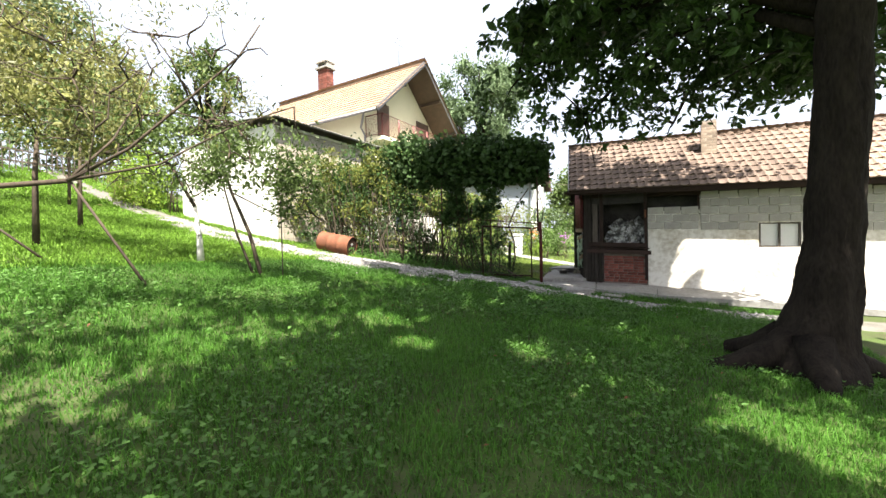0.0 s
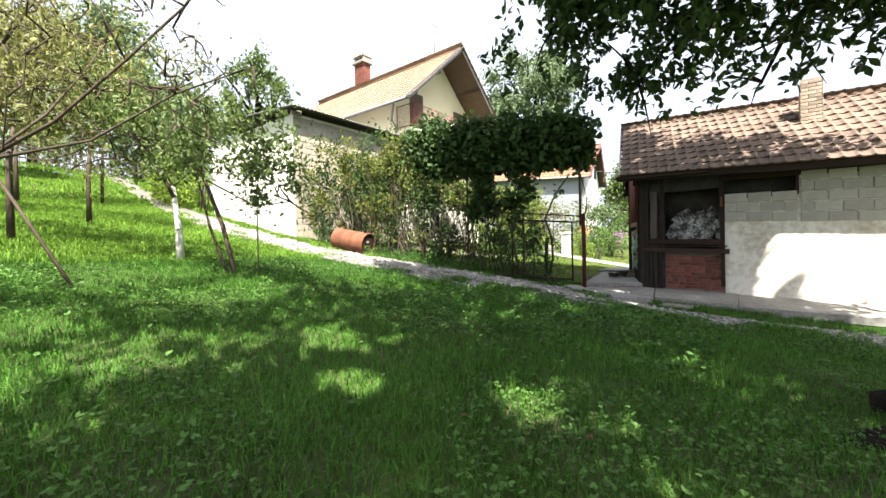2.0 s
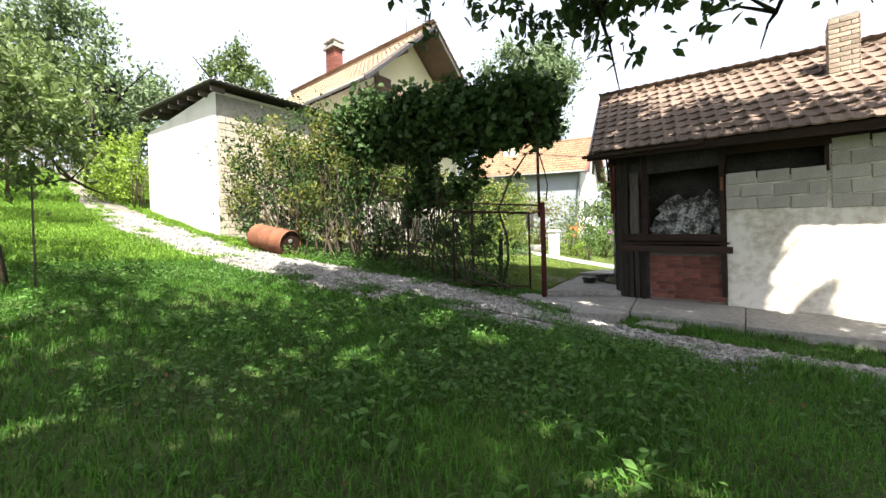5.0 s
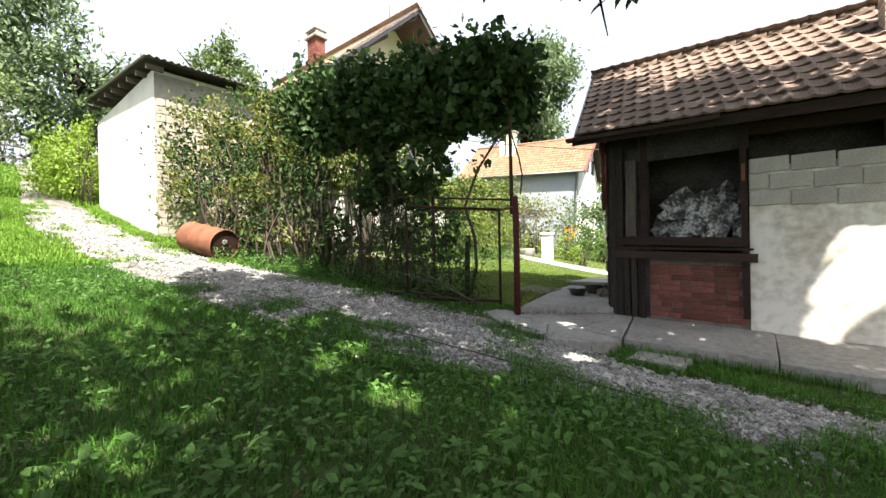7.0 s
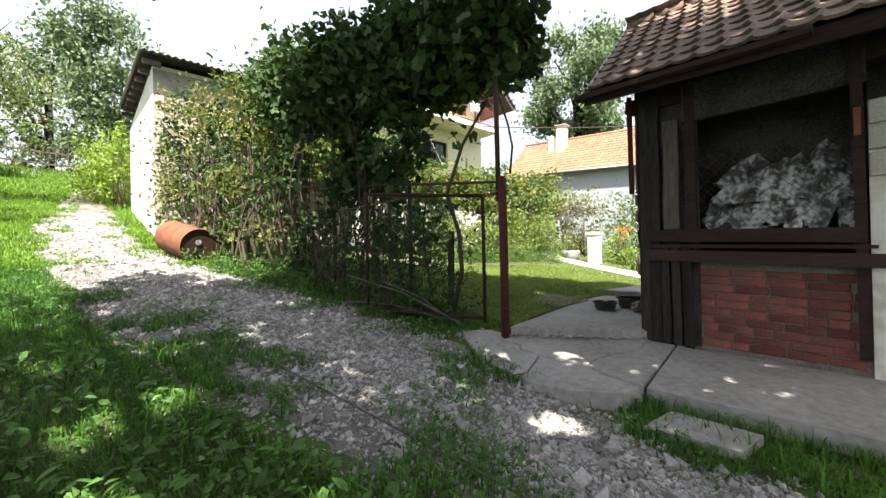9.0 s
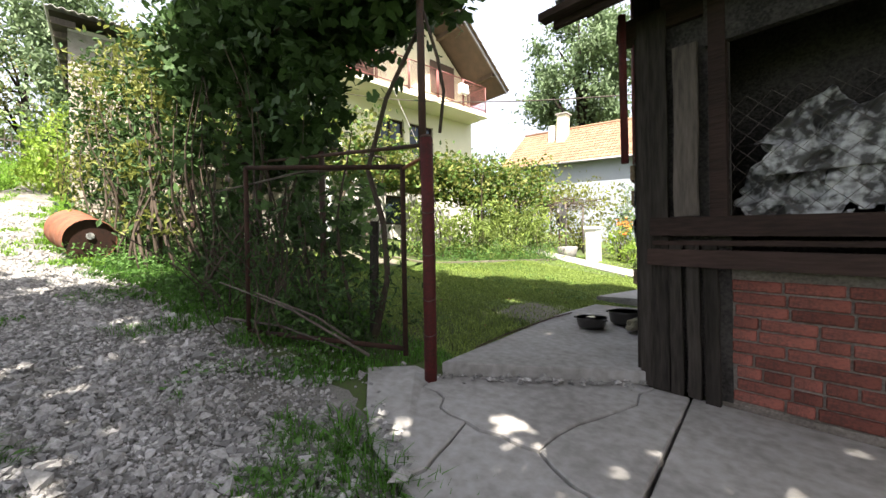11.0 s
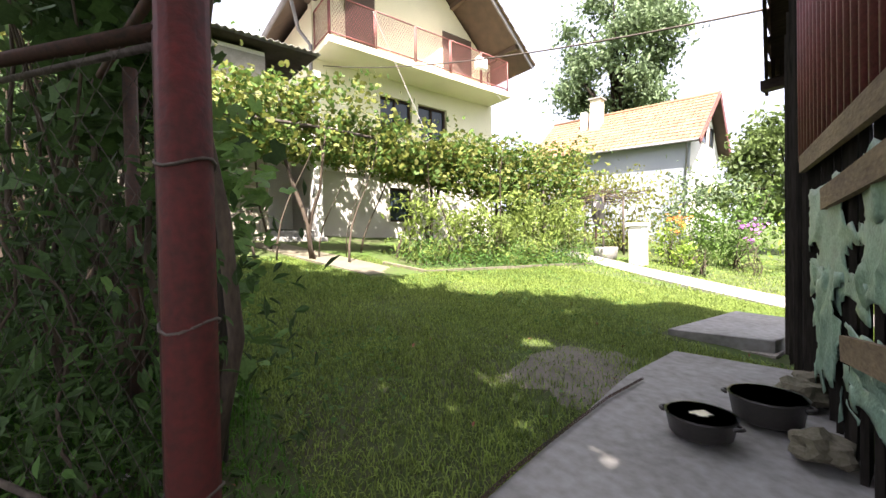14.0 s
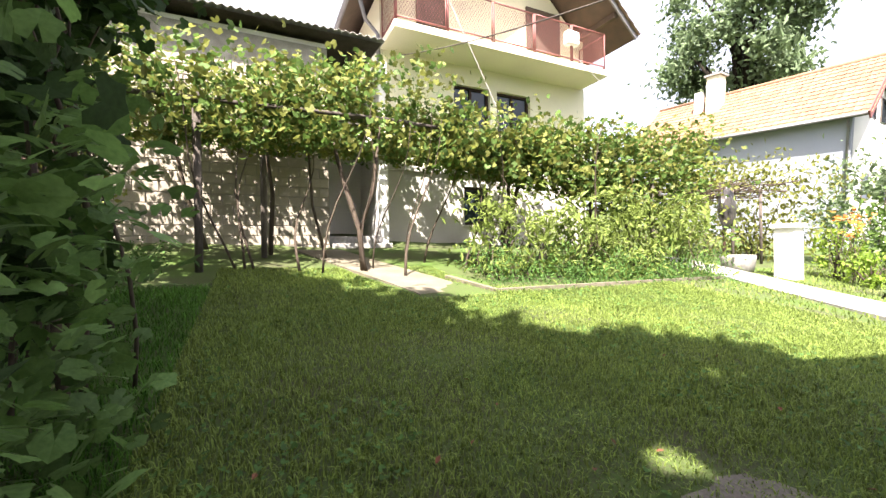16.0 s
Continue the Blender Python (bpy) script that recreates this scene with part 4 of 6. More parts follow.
# roof


def pitched(parent, x0, x1, yc, half, ze, zr, tile, data_w=0.30, thick=0.08, place=Matrix(), soffit=SOFFIT, label="", exposed=0.36):
    """Decking and tiles of a gable roof whose ridge runs along x."""
    bm = bmesh.new()
    for s in (-1, 1):
        q = [bm.verts.new(place @ Vector((x, y, z + d))) for d in (0, -thick) for x, y, z in ((x0, yc + s * half, ze), (x1, yc + s * half, ze), (x1, yc, zr), (x0, yc, zr))]
        for f in ((0, 1, 2, 3), (7, 6, 5, 4), (0, 4, 5, 1), (1, 5, 6, 2), (2, 6, 7, 3), (3, 7, 4, 0)):
            bm.faces.new([q[i] for i in f])
    bmesh.ops.recalc_face_normals(bm, faces=bm.faces[:])
    deck = parent = keep(part("roof", bm, soffit, None, label), parent)
    run, ang = math.hypot(half, zr - ze), math.degrees(math.atan2(zr - ze, half))
    t = tile_mesh(data_w * 1.03, exposed + 0.06, tile)
    co, fs = np.array([v.co for v in t.vertices]), np.array([p.vertices[:] for p in t.polygons])
    bpy.data.meshes.remove(t)
    jv, jf = [], []
    for r in range(int(run / exposed) + 1):
        for k in range(int((x1 - x0) / data_w) + 1):
            d = r * exposed - 0.04
            c, s = math.cos(radians(ang)), math.sin(radians(ang))
            lay(place @ pose(x0 + k * data_w, yc - half + d * c, ze + d * s + 0.01, ang, 2 + rnd.uniform(-0.4, 0.4), rnd.uniform(-0.5, 0.5)), None, False, None, co, fs, jv, jf)
            lay(place @ pose(x0 + (k + 1) * data_w, yc + half - d * c, ze + d * s + 0.01, ang, 2, 180), None, False, None, co, fs, jv, jf)
    ob = new("roof_tiles", arrays("roof_tiles", np.concatenate(jv), np.concatenate(jf), tile))
    keep(tagged(ob, kind="stuff"), parent)
    bm = bmesh.new()
    tube(bm, [place @ Vector((x0, yc, zr)), place @ Vector((x1, yc, zr))], 0.13, 8)
    keep(part("ridge", bm, tile), parent)
    return deck


HR = pitched(HOUSE, -22.6, -10.45, 20.4, 4.15, 7.9, 11.5, TILE_L, label="pale clay tile gable roof")
for s in (-1, 1):
    hp("barge_board", beam(bmesh.new(), (-10.42, 20.4 + s * 4.2, 7.86), (-10.42, 20.4, 11.5), 0.05, 0.22), GUTTER, "pale verge board", HR)
hp("gutter", tube(bmesh.new(), [(-22.6, 16.2, 7.85), (-10.5, 16.2, 7.85)], 0.07, 8), GUTTER, "", HR)
hp("downpipe", tube(bmesh.new(), [(-11.3, 16.25, 7.8), (-11.8, 16.6, 7.3), (-11.85, 16.93, 7.0), (-11.85, 16.93, 1.2)], 0.05, 8), GUTTER)
for k in range(5):
    y = 16.9 + k * 1.72
    z = 11.3 - abs(y - 20.4) * 0.86
    hp("purlin", beam(bmesh.new(), (-12.0, y, z), (-10.5, y, z), 0.14, 0.16), SOFFIT, "", HR)
ch = chimney_of_bricks("chimney", HOUSE, -18.7, 20.3, 10.6, 13.05, 0.8, 0.6)
hp("chimney_cap", box(bmesh.new(), -18.82, -17.78, 20.18, 21.02, 13.05, 13.17), CONCRETE, "", ch)
for x in (-18.7, -17.95):
    hp("chimney_hood", box(bmesh.new(), x, x + 0.1, 20.3, 20.9, 13.17, 13.45), MORTAR, "", ch)
hp("chimney_lid", box(bmesh.new(), -18.8, -17.8, 20.2, 21.0, 13.45, 13.53), MORTAR, "", ch)
hp("aerial", tube(bmesh.new(), [(-12.2, 20.4, 11.4), (-12.2, 20.4, 13.6)], 0.02, 5), GUTTER)
tw = bmesh.new()
tube(tw, [(-12.2, 20.0, 13.0), (-12.2, 20.8, 13.0)], 0.012, 4)
tube(tw, [(-12.2, 20.1, 13.3), (-12.2, 20.7, 13.3)], 0.012, 4)
hp("aerial_arms", tw, GUTTER)


# ---- neighbour house ----
H2 = thing("neighbour_house", "white house with orange tiled gable roof behind the garden", "house", at=(-14.5, 37.5, 0.8))
P2 = pose(-9.8, 36.4, 0, 0, 3.0, 6)


def np2(name, bm, material, label="", parent=None):
    bmesh.ops.transform(bm, matrix=P2, verts=bm.verts[:])
    return keep(part(name, bm, material, None, label), parent or H2)


bm = bmesh.new()
box(bm, -10, -0.25, 0.3, 0.55, -0.6, 7.0)
box(bm, -10, -0.25, 6.65, 6.9, -0.6, 7.0)
np2("long_wall", bm, SHADED_WALL, "rendered wall tinted bluish grey for its shade")
for x in (-10, -0.5):
    bm = bmesh.new()
    a = [bm.verts.new((x + dx, y, z)) for dx in (0, 0.25) for y, z in ((0.55, -0.6), (6.65, -0.6), (6.65, 7.0), (3.6, 9.95), (0.55, 7.0))]
    bm.faces.new(a[4::-1]), bm.faces.new(a[5:])
    for i in range(5):
        bm.faces.new((a[i], a[(i + 1) % 5], a[5 + (i + 1) % 5], a[5 + i]))
    np2("gable_wall", bm, WHITE, "white gable wall")
R2 = pitched(H2, -10.4, 0.3, 3.6, 3.75, 6.75, 10.05, TILE_N, place=P2, label="orange clay tile roof")
for s in (-1, 1):
    np2("barge_board", beam(bmesh.new(), (0.36, 3.6 + s * 3.85, 6.65), (0.36, 3.6, 10.05), 0.05, 0.35), PINKRAIL, "red-brown verge board", R2)
np2("gutter", tube(bmesh.new(), [(-10.3, -0.2, 6.75), (0.3, -0.2, 6.75)], 0.08, 6), GUTTER, "", R2)
np2("downpipe", tube(bmesh.new(), [(-0.3, -0.1, 6.7), (-0.35, 0.24, 6.3), (-0.35, 0.24, 0)], 0.05, 6), GUTTER)
C2 = np2("chimney", box(bmesh.new(), -6.9, -6.2, 2.2, 2.9, 8.6, 10.9, 0.02), CREAM, "cream rendered chimney")
np2("chimney_cap", box(bmesh.new(), -7.0, -6.1, 2.1, 3.0, 10.9, 11.0), CONCRETE, "", C2)
np2("chimney", box(bmesh.new(), -7.6, -7.2, 2.3, 2.7, 8.6, 10.2, 0.02), WHITE, "white rendered flue")
for y, z in ((2.6, 7.2), (4.3, 7.2), (2.0, 3.5), (5.0, 3.5)):
    w = np2("window", box(bmesh.new(), -0.24, -0.21, y, y + 0.8, z, z + 1.1), GLASS, "small dark gable window")
    np2("window_frame", box(bmesh.new(), -0.26, -0.2, y - 0.06, y, z - 0.05, z + 1.15), WOOD, "", w)
    np2("window_frame", box(bmesh.new(), -0.26, -0.2, y + 0.8, y + 0.86, z - 0.05, z + 1.15), WOOD, "", w)


# ---- gate, fence, arbor ----
POST = thing("gate_post", "round dark red steel gate post, worn paint", "post", at=(-2.03, 13.17, 0.4))
keep(part("shaft", tube(bmesh.new(), [(-2.03, 13.17, 0.3), (-2.025, 13.17, 1.3), (-2.035, 13.17, 2.15)], 0.046, 14), REDPAINT), POST)
keep(part("cap", tube(bmesh.new(), [(-2.035, 13.17, 2.15), (-2.035, 13.17, 2.17)], [0.048, 0.035], 14), DARKSTEEL), POST)
for z in (0.75, 1.0, 1.32, 1.62):
    ring = [(-2.03 + 0.049 * math.cos(a), 13.17 + 0.049 * math.sin(a), z + 0.01 * math.sin(2 * a)) for a in np.linspace(0, 6.28, 15)]
    keep(part("wire_tie", tube(bmesh.new(), ring, 0.0035, 4), WIRE), POST)
ARB = thing("steel_arbor", "dark steel arbor poles and rails over the gate", "arbor", at=(-4, 12.8, 0.6))
for pts, r in (
    ([(-2.11, 13.2, 1.9), (-2.12, 13.2, 4.3)], 0.028),
    ([(-5.05, 12.73, 0.75), (-5.06, 12.74, 4.4)], 0.028),
    ([(-7.6, 12.2, 1.0), (-7.6, 12.2, 4.5)], 0.028),
    ([(-2.1, 13.2, 2.12), (-5.05, 12.73, 2.42), (-9.4, 11.8, 2.9)], 0.016),
    ([(-2.11, 13.2, 3.6), (-5.05, 12.73, 3.75), (-9.4, 11.8, 4.1)], 0.016),
    ([(-2.11, 13.2, 4.1), (-5.05, 12.73, 4.3)], 0.018),
):
    keep(part("pole" if abs(pts[0][2] - pts[-1][2]) > 1.5 else "rail", tube(bmesh.new(), pts, r, 8), DARKSTEEL), ARB)


def chain_link(o, u, length, height, cell=0.07, r=0.0022):
    """Woven wire mesh in the upright plane through o along u."""
    bm = bmesh.new()
    o, u = Vector(o), Vector(u).normalized()
    n = int(length / cell)
    steps = int(height / cell)
    side = u.cross(Vector((0, 0, 1)))
    for k in range(n + 1):
        pts = []
        for j in range(steps + 1):
            s = (k + (0.5 if ((j + k) % 2) else -0.5)) * cell
            pts.append(o + u * min(max(s, 0), length) + Vector((0, 0, j * cell)) + side * 0.004 * ((j + k) % 2))
        tube(bm, pts, r, 3, cap=False)
    return bm


GATE = thing("gate", "open rusty tube gate leaf with chain-link mesh", "gate", at=(-2.9, 12.85, 0.6))
G0, G1 = Vector((-2.3, 13.15, 0)), Vector((-3.5, 12.37, 0))
gd = (G1 - G0).normalized()
for a, b in (((G0, 0.55), (G0, 2.0)), ((G1, 0.66), (G1, 2.08)), ((G0, 1.985), (G1, 2.08)), ((G0, 0.6), (G1, 0.68))):
    keep(part("gate_bar", tube(bmesh.new(), [a[0] + Vector((0, 0, a[1])), b[0] + Vector((0, 0, b[1]))], 0.02, 8), RUSTDARK), GATE)
keep(part("gate_mesh", chain_link(G0 + Vector((0, 0, 0.62)), gd, 1.48, 1.42, r=0.0012), WIRE), GATE)
keep(part("hinge", tube(bmesh.new(), [(-2.05, 13.16, 2.02), tuple(G0 + Vector((0, 0, 1.97)))], 0.015, 6), RUST), GATE)
FEN = thing("wire_fence", "rusty chain-link fence overgrown with vines", "fence", at=(-6.5, 12.4, 1))
keep(part("fence_mesh", chain_link((-3.5, 13.1, 0.62), (-6.0, -1.35, 0), 6.2, 1.6, 0.09, 0.0014), WIRE), FEN)
for x, y in ((-3.55, 13.08), (-6.4, 12.45), (-8.6, 11.95)):
    keep(part("fence_post", tube(bmesh.new(), [over(x, y, -0.1), over(x, y, 1.7)], 0.03, 8), DARKSTEEL), FEN)

STUMP = tagged(part("wooden_stake", tube(bmesh.new(), [over(-3.06, 13.34, -0.1), over(-3.05, 13.35, 0.6), over(-3.03, 13.35, 1.07)], [0.042, 0.045, 0.04], 9, 0.15), SHEDWOOD), "weathered grey wooden stake under the vine", "stake")


def stems(name, parent, rng, n, line, z_top, lean=0.35, r=(0.008, 0.02)):
    for _ in range(n):
        bm = bmesh.new()
        s = rng.uniform(0, 1)
        p = np.array(line[0]) * (1 - s) + np.array(line[1]) * s + rng.normal(0, 0.2, 2)
        z0 = gz(*p) - 0.05
        top = z0 + (z_top - z0) * rng.uniform(0.6, 1.0)
        d = rng.normal(0, lean, 2)
        if parent in (SCRUB, VINE_T):
            d = np.minimum(d, np.array([-2.6, 13.2]) - p)
        pts = [(p[0] + d[0] * t + 0.09 * math.sin(5 * t + s * 9), p[1] + d[1] * t + 0.09 * math.cos(6 * t + s * 7), z0 + (top - z0) * t) for t in np.linspace(0, 1, 8)]
        tube(bm, pts, np.linspace(rng.uniform(*r) * 1.4, 0.005, 8).tolist(), 5, 0.2)
        keep(part(name, bm, TWIG), parent)


rng = np.random.default_rng(11)


def along(n, pts, spread, z0, z1, zpow=1.0):
    """Points scattered along a line on the plan, between two heights at each of its corners."""
    pts = np.asarray(pts, float)
    seg = np.r_[0, np.cumsum(np.linalg.norm(np.diff(pts[:, :2], axis=0), axis=1))]
    s = rng.uniform(0, seg[-1], n)
    xy = np.stack([np.interp(s, seg, pts[:, 0]), np.interp(s, seg, pts[:, 1])], -1) + rng.normal(0, spread, (n, 2))
    lo, hi = np.interp(s, seg, z0), np.interp(s, seg, z1)
    bump = 0.22 * np.sin(s * 5.1) + 0.16 * np.sin(s * 12.7 + 1)
    return np.c_[xy, lo + (hi + bump - lo) * rng.uniform(0, 1, n) ** zpow]


def gaps(pts, f, cut, seed=0):
    """Leaves out what falls into the hollows of a noise, so that light shows through."""
    k = np.array([noise.noise(Vector(p) * f + Vector((seed, 0, 0))) for p in pts])
    return pts[k > cut]


SCRUB = thing("gate_scrub", "dark tangle of weeds and twigs round the gate leaf", "weeds", at=(-3.2, 12.9, 0.6))
VINE_T = thing("arbor_vine", "dense green grapevine covering the arbor over the gate", "vine", at=(-4, 13, 0.6))


def vine_leaves(name, pts, size, material, shape=GRAPE, tilt=0.8, parent=None, seed=1):
    pts = pts[~((pts[:, 0] > -2.6) & (pts[:, 2] < 3.0))]
    return keep(leaves(name, pts, size, shape, material, None, tilt, seed), parent or VINE_T)


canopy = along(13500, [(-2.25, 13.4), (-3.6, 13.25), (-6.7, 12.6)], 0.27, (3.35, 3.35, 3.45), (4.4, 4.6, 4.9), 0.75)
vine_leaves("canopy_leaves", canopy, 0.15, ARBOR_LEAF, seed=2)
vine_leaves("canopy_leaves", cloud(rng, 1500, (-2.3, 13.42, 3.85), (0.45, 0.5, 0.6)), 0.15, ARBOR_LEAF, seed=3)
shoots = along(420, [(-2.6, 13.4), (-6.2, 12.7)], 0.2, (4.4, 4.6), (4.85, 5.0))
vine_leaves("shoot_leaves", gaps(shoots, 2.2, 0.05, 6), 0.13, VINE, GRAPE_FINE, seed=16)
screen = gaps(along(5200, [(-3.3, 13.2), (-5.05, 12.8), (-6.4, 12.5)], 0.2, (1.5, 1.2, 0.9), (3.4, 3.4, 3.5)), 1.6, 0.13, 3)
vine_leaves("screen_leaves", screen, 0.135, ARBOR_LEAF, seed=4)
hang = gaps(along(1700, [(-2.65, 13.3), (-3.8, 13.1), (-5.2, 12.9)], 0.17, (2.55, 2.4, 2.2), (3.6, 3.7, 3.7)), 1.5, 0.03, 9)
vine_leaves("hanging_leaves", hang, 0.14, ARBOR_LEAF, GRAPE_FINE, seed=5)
near = along(560, [(-3.2, 13.38), (-3.7, 13.5), (-4.6, 13.4)], 0.13, (0.72, 0.75, 0.75), (1.75, 2.1, 2.5), 0.85)
vine_leaves("low_leaves", near, 0.11, LIT_VINE, GRAPE_FINE, 0.55, seed=15)
stems("vine_stem", VINE_T, rng, 34, ((-3.3, 13.1), (-6.4, 12.5)), 3.8)
keep(part("vine_stem", tube(bmesh.new(), [(-3.0, 13.3, 0.5), (-2.9, 13.4, 1.1), (-2.9, 13.36, 1.6), (-3.05, 13.3, 2.1), (-2.8, 13.35, 2.7), (-2.45, 13.45, 3.2)], [0.035, 0.03, 0.028, 0.024, 0.02, 0.018], 8, 0.2), TWIG), VINE_T)
tend = [(-2.1, 13.22, 3.1), (-2.02, 13.28, 2.75), (-1.98, 13.3, 2.5), (-2.0, 13.27, 2.2)]
keep(part("vine_stem", tube(bmesh.new(), tend, 0.012, 6, 0.2), TWIG), VINE_T)

HEDGE = thing("climber_hedge", "tall mixed climber hedge, green with yellowing leaves", "hedge", at=(-8, 12, 1.1))
h1 = along(9500, [(-6.1, 12.45), (-7.8, 12.05), (-10.4, 11.35)], 0.26, (1.5, 1.6, 2.0), (5.05, 4.95, 4.75))
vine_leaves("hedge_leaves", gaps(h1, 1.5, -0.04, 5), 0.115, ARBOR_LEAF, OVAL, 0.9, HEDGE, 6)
h2 = along(10500, [(-6.4, 12.35), (-8.0, 11.9), (-10.4, 11.25)], 0.27, (1.6, 1.7, 2.0), (4.7, 4.9, 4.7))
vine_leaves("yellow_leaves", gaps(h2, 1.6, 0.13, 8), 0.105, VINE_Y, OVAL, 0.9, HEDGE, 7)
stems("hedge_stem", HEDGE, rng, 34, ((-6.1, 12.3), (-9.7, 11.6)), 4.4)
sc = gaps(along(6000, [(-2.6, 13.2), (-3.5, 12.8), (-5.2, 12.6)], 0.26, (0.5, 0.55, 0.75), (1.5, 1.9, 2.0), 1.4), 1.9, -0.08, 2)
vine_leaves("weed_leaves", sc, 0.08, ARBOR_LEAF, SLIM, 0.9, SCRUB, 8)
stems("dead_twig", SCRUB, rng, 34, ((-2.8, 12.9), (-5.0, 12.4)), 1.7, 0.35, (0.003, 0.006))
for a, b in (((-2.5, 12.95, 0.55), (-3.7, 12.2, 1.1)), ((-2.75, 13.1, 0.5), (-3.1, 12.3, 1.05)), ((-3.9, 12.3, 0.75), (-2.6, 12.8, 0.6)), ((-2.4, 13.2, 2.02), (-3.9, 12.2, 1.9))):
    mid = (Vector(a) + Vector(b)) / 2 + Vector((0.04, 0, 0.06))
    keep(part("dead_branch", tube(bmesh.new(), [a, mid, b], [0.012, 0.01, 0.006], 6, 0.3), WOOD), SCRUB)


# ---- barrel ----
def barrel():
    t = thing("steel_barrel", "rusty orange steel drum lying beside the track", "barrel", at=(-8.2, 11.3, 1.3))
    a, b = Vector((-8.72, 11.12, 1.77)), Vector((-7.62, 11.36, 1.56))
    ax, r = (b - a), 0.31
    prof = [(0, r), (0.015, r + 0.012), (0.03, r), (0.33, r), (0.345, r + 0.012), (0.36, r), (0.65, r), (0.665, r + 0.012), (0.68, r), (0.97, r), (0.985, r + 0.012), (1.0, r)]
    keep(part("shell", tube(bmesh.new(), [a + ax * s for s, _ in prof], [q for _, q in prof], 32, cap=False), RUST), t)
    for s in (0.03, 0.965):
        keep(part("end_plate", tube(bmesh.new(), [a + ax * s, a + ax * (s + 0.01)], r - 0.005, 32), RUSTDARK, None, "dark rusted end plate"), t)
    u = ax.normalized()
    keep(part("bung", tube(bmesh.new(), [b - u * 0.03 + Vector((0, 0, 0.06)), b + u * 0.0 + Vector((0, 0, 0.06))], 0.05, 12), SHEET, None, "pale bung cap"), t)


barrel()


# ---- the oak by the path ----
def limb(bm, pts, r0, r1, n=10, wob=0.15):
    tube(bm, pts, np.linspace(r0, r1, len(pts)).tolist(), n, wob)


OAK = thing("oak_tree", "large old tree with thick dark furrowed trunk", "tree", at=(2.7, 7.95, 0.05))
bm = bmesh.new()
tp = [(2.55, 7.85, -0.3), (2.58, 7.88, 0.05), (2.64, 7.95, 0.35), (2.75, 8.03, 0.8), (2.83, 8.10, 1.4), (2.9, 8.18, 2.2), (2.95, 8.22, 3.0), (3.0, 8.26, 4.2), (3.2, 8.3, 5.6), (3.2, 8.2, 7.5), (3.0, 8.0, 10)]
tr = [0.70, 0.54, 0.41, 0.32, 0.275, 0.255, 0.26, 0.25, 0.22, 0.17, 0.07]
tz = np.r_[np.linspace(-0.3, 4.2, 80), np.linspace(4.4, 10, 20)]
cols = [np.interp(tz, [q[2] for q in tp], w) for w in ([q[0] for q in tp], [q[1] for q in tp], tr)]
tube(bm, list(zip(cols[0], cols[1], tz)), cols[2].tolist(), 64, 0.16)
for v in bm.verts:
    a = math.atan2(v.co.y - 8.1, v.co.x - 2.8)
    groove = noise.noise(Vector((a * 3, v.co.z * 0.7, 1.3))) * 0.03 - 0.03 * abs(noise.noise(Vector((math.cos(a) * 9, math.sin(a) * 9, v.co.z * 1.6)))) - 0.012 * abs(noise.noise(Vector((math.cos(a) * 20, math.sin(a) * 20, v.co.z * 5))))
    v.co += Vector((math.cos(a), math.sin(a), 0)) * groove
keep(part("trunk", bm, BARK), OAK)
for k, (a, ln) in enumerate(((-2.6, 1.25), (-1.6, 0.9), (0.4, 0.9), (2.6, 0.8), (3.6, 1.2))):
    d = Vector((math.cos(a), math.sin(a), 0))
    p = Vector((2.58, 7.9, 0))
    q = [p + d * s for s in (0.2, 0.5, 0.8, ln)]
    keep(part("root", tube(bmesh.new(), [(v.x, v.y, gz(v.x, v.y) + h) for v, h in zip(q, (0.32, 0.16, 0.05, -0.06))], [0.22, 0.15, 0.1, 0.05], 8, 0.3), BARK), OAK)
limbs = [
    [(3.05, 8.3, 3.9), (2.2, 9.2, 4.9), (1.2, 10.3, 5.3), (0.3, 11.2, 5.0), (-0.5, 11.7, 4.4)],
    [(3.1, 8.3, 4.4), (2.8, 9.9, 5.3), (2.2, 11.5, 5.4), (1.6, 12.8, 5.0), (1.3, 13.5, 4.5)],
    [(3.1, 8.3, 4.8), (1.6, 7.8, 6.2), (-0.2, 7.4, 7.2), (-2.0, 7.2, 7.6)],
    [(3.2, 8.3, 5.0), (3.0, 6.4, 6.4), (2.4, 4.0, 7.2), (1.6, 1.8, 7.4)],
    [(3.2, 8.3, 5.2), (4.8, 8.8, 6.4), (6.4, 9.4, 7.2)],
    [(3.2, 8.3, 5.4), (4.4, 6.4, 6.6), (5.4, 4.2, 7.4)],
    [(3.0, 8.3, 4.2), (1.6, 9.4, 5.6), (0.2, 10.2, 5.9), (-1.0, 10.6, 5.7), (-1.7, 10.6, 5.3)],
    [(3.1, 8.3, 3.6), (3.3, 9.6, 4.5), (3.3, 11.2, 5.0), (3.0, 12.6, 4.9)],
]
for q in limbs:
    bm = bmesh.new()
    limb(bm, q, 0.10, 0.025)
    for i in range(1, len(q)):
        for s in range(3):
            e = Vector(q[i]) + Vector((rng.normal(0, 0.7), rng.normal(0, 0.7), rng.normal(-0.1, 0.4)))
            limb(bm, [q[i], (Vector(q[i]) + e) / 2 + Vector((0, 0, 0.1)), e], 0.03, 0.006, 5)
    keep(part("limb", bm, BARK), OAK)


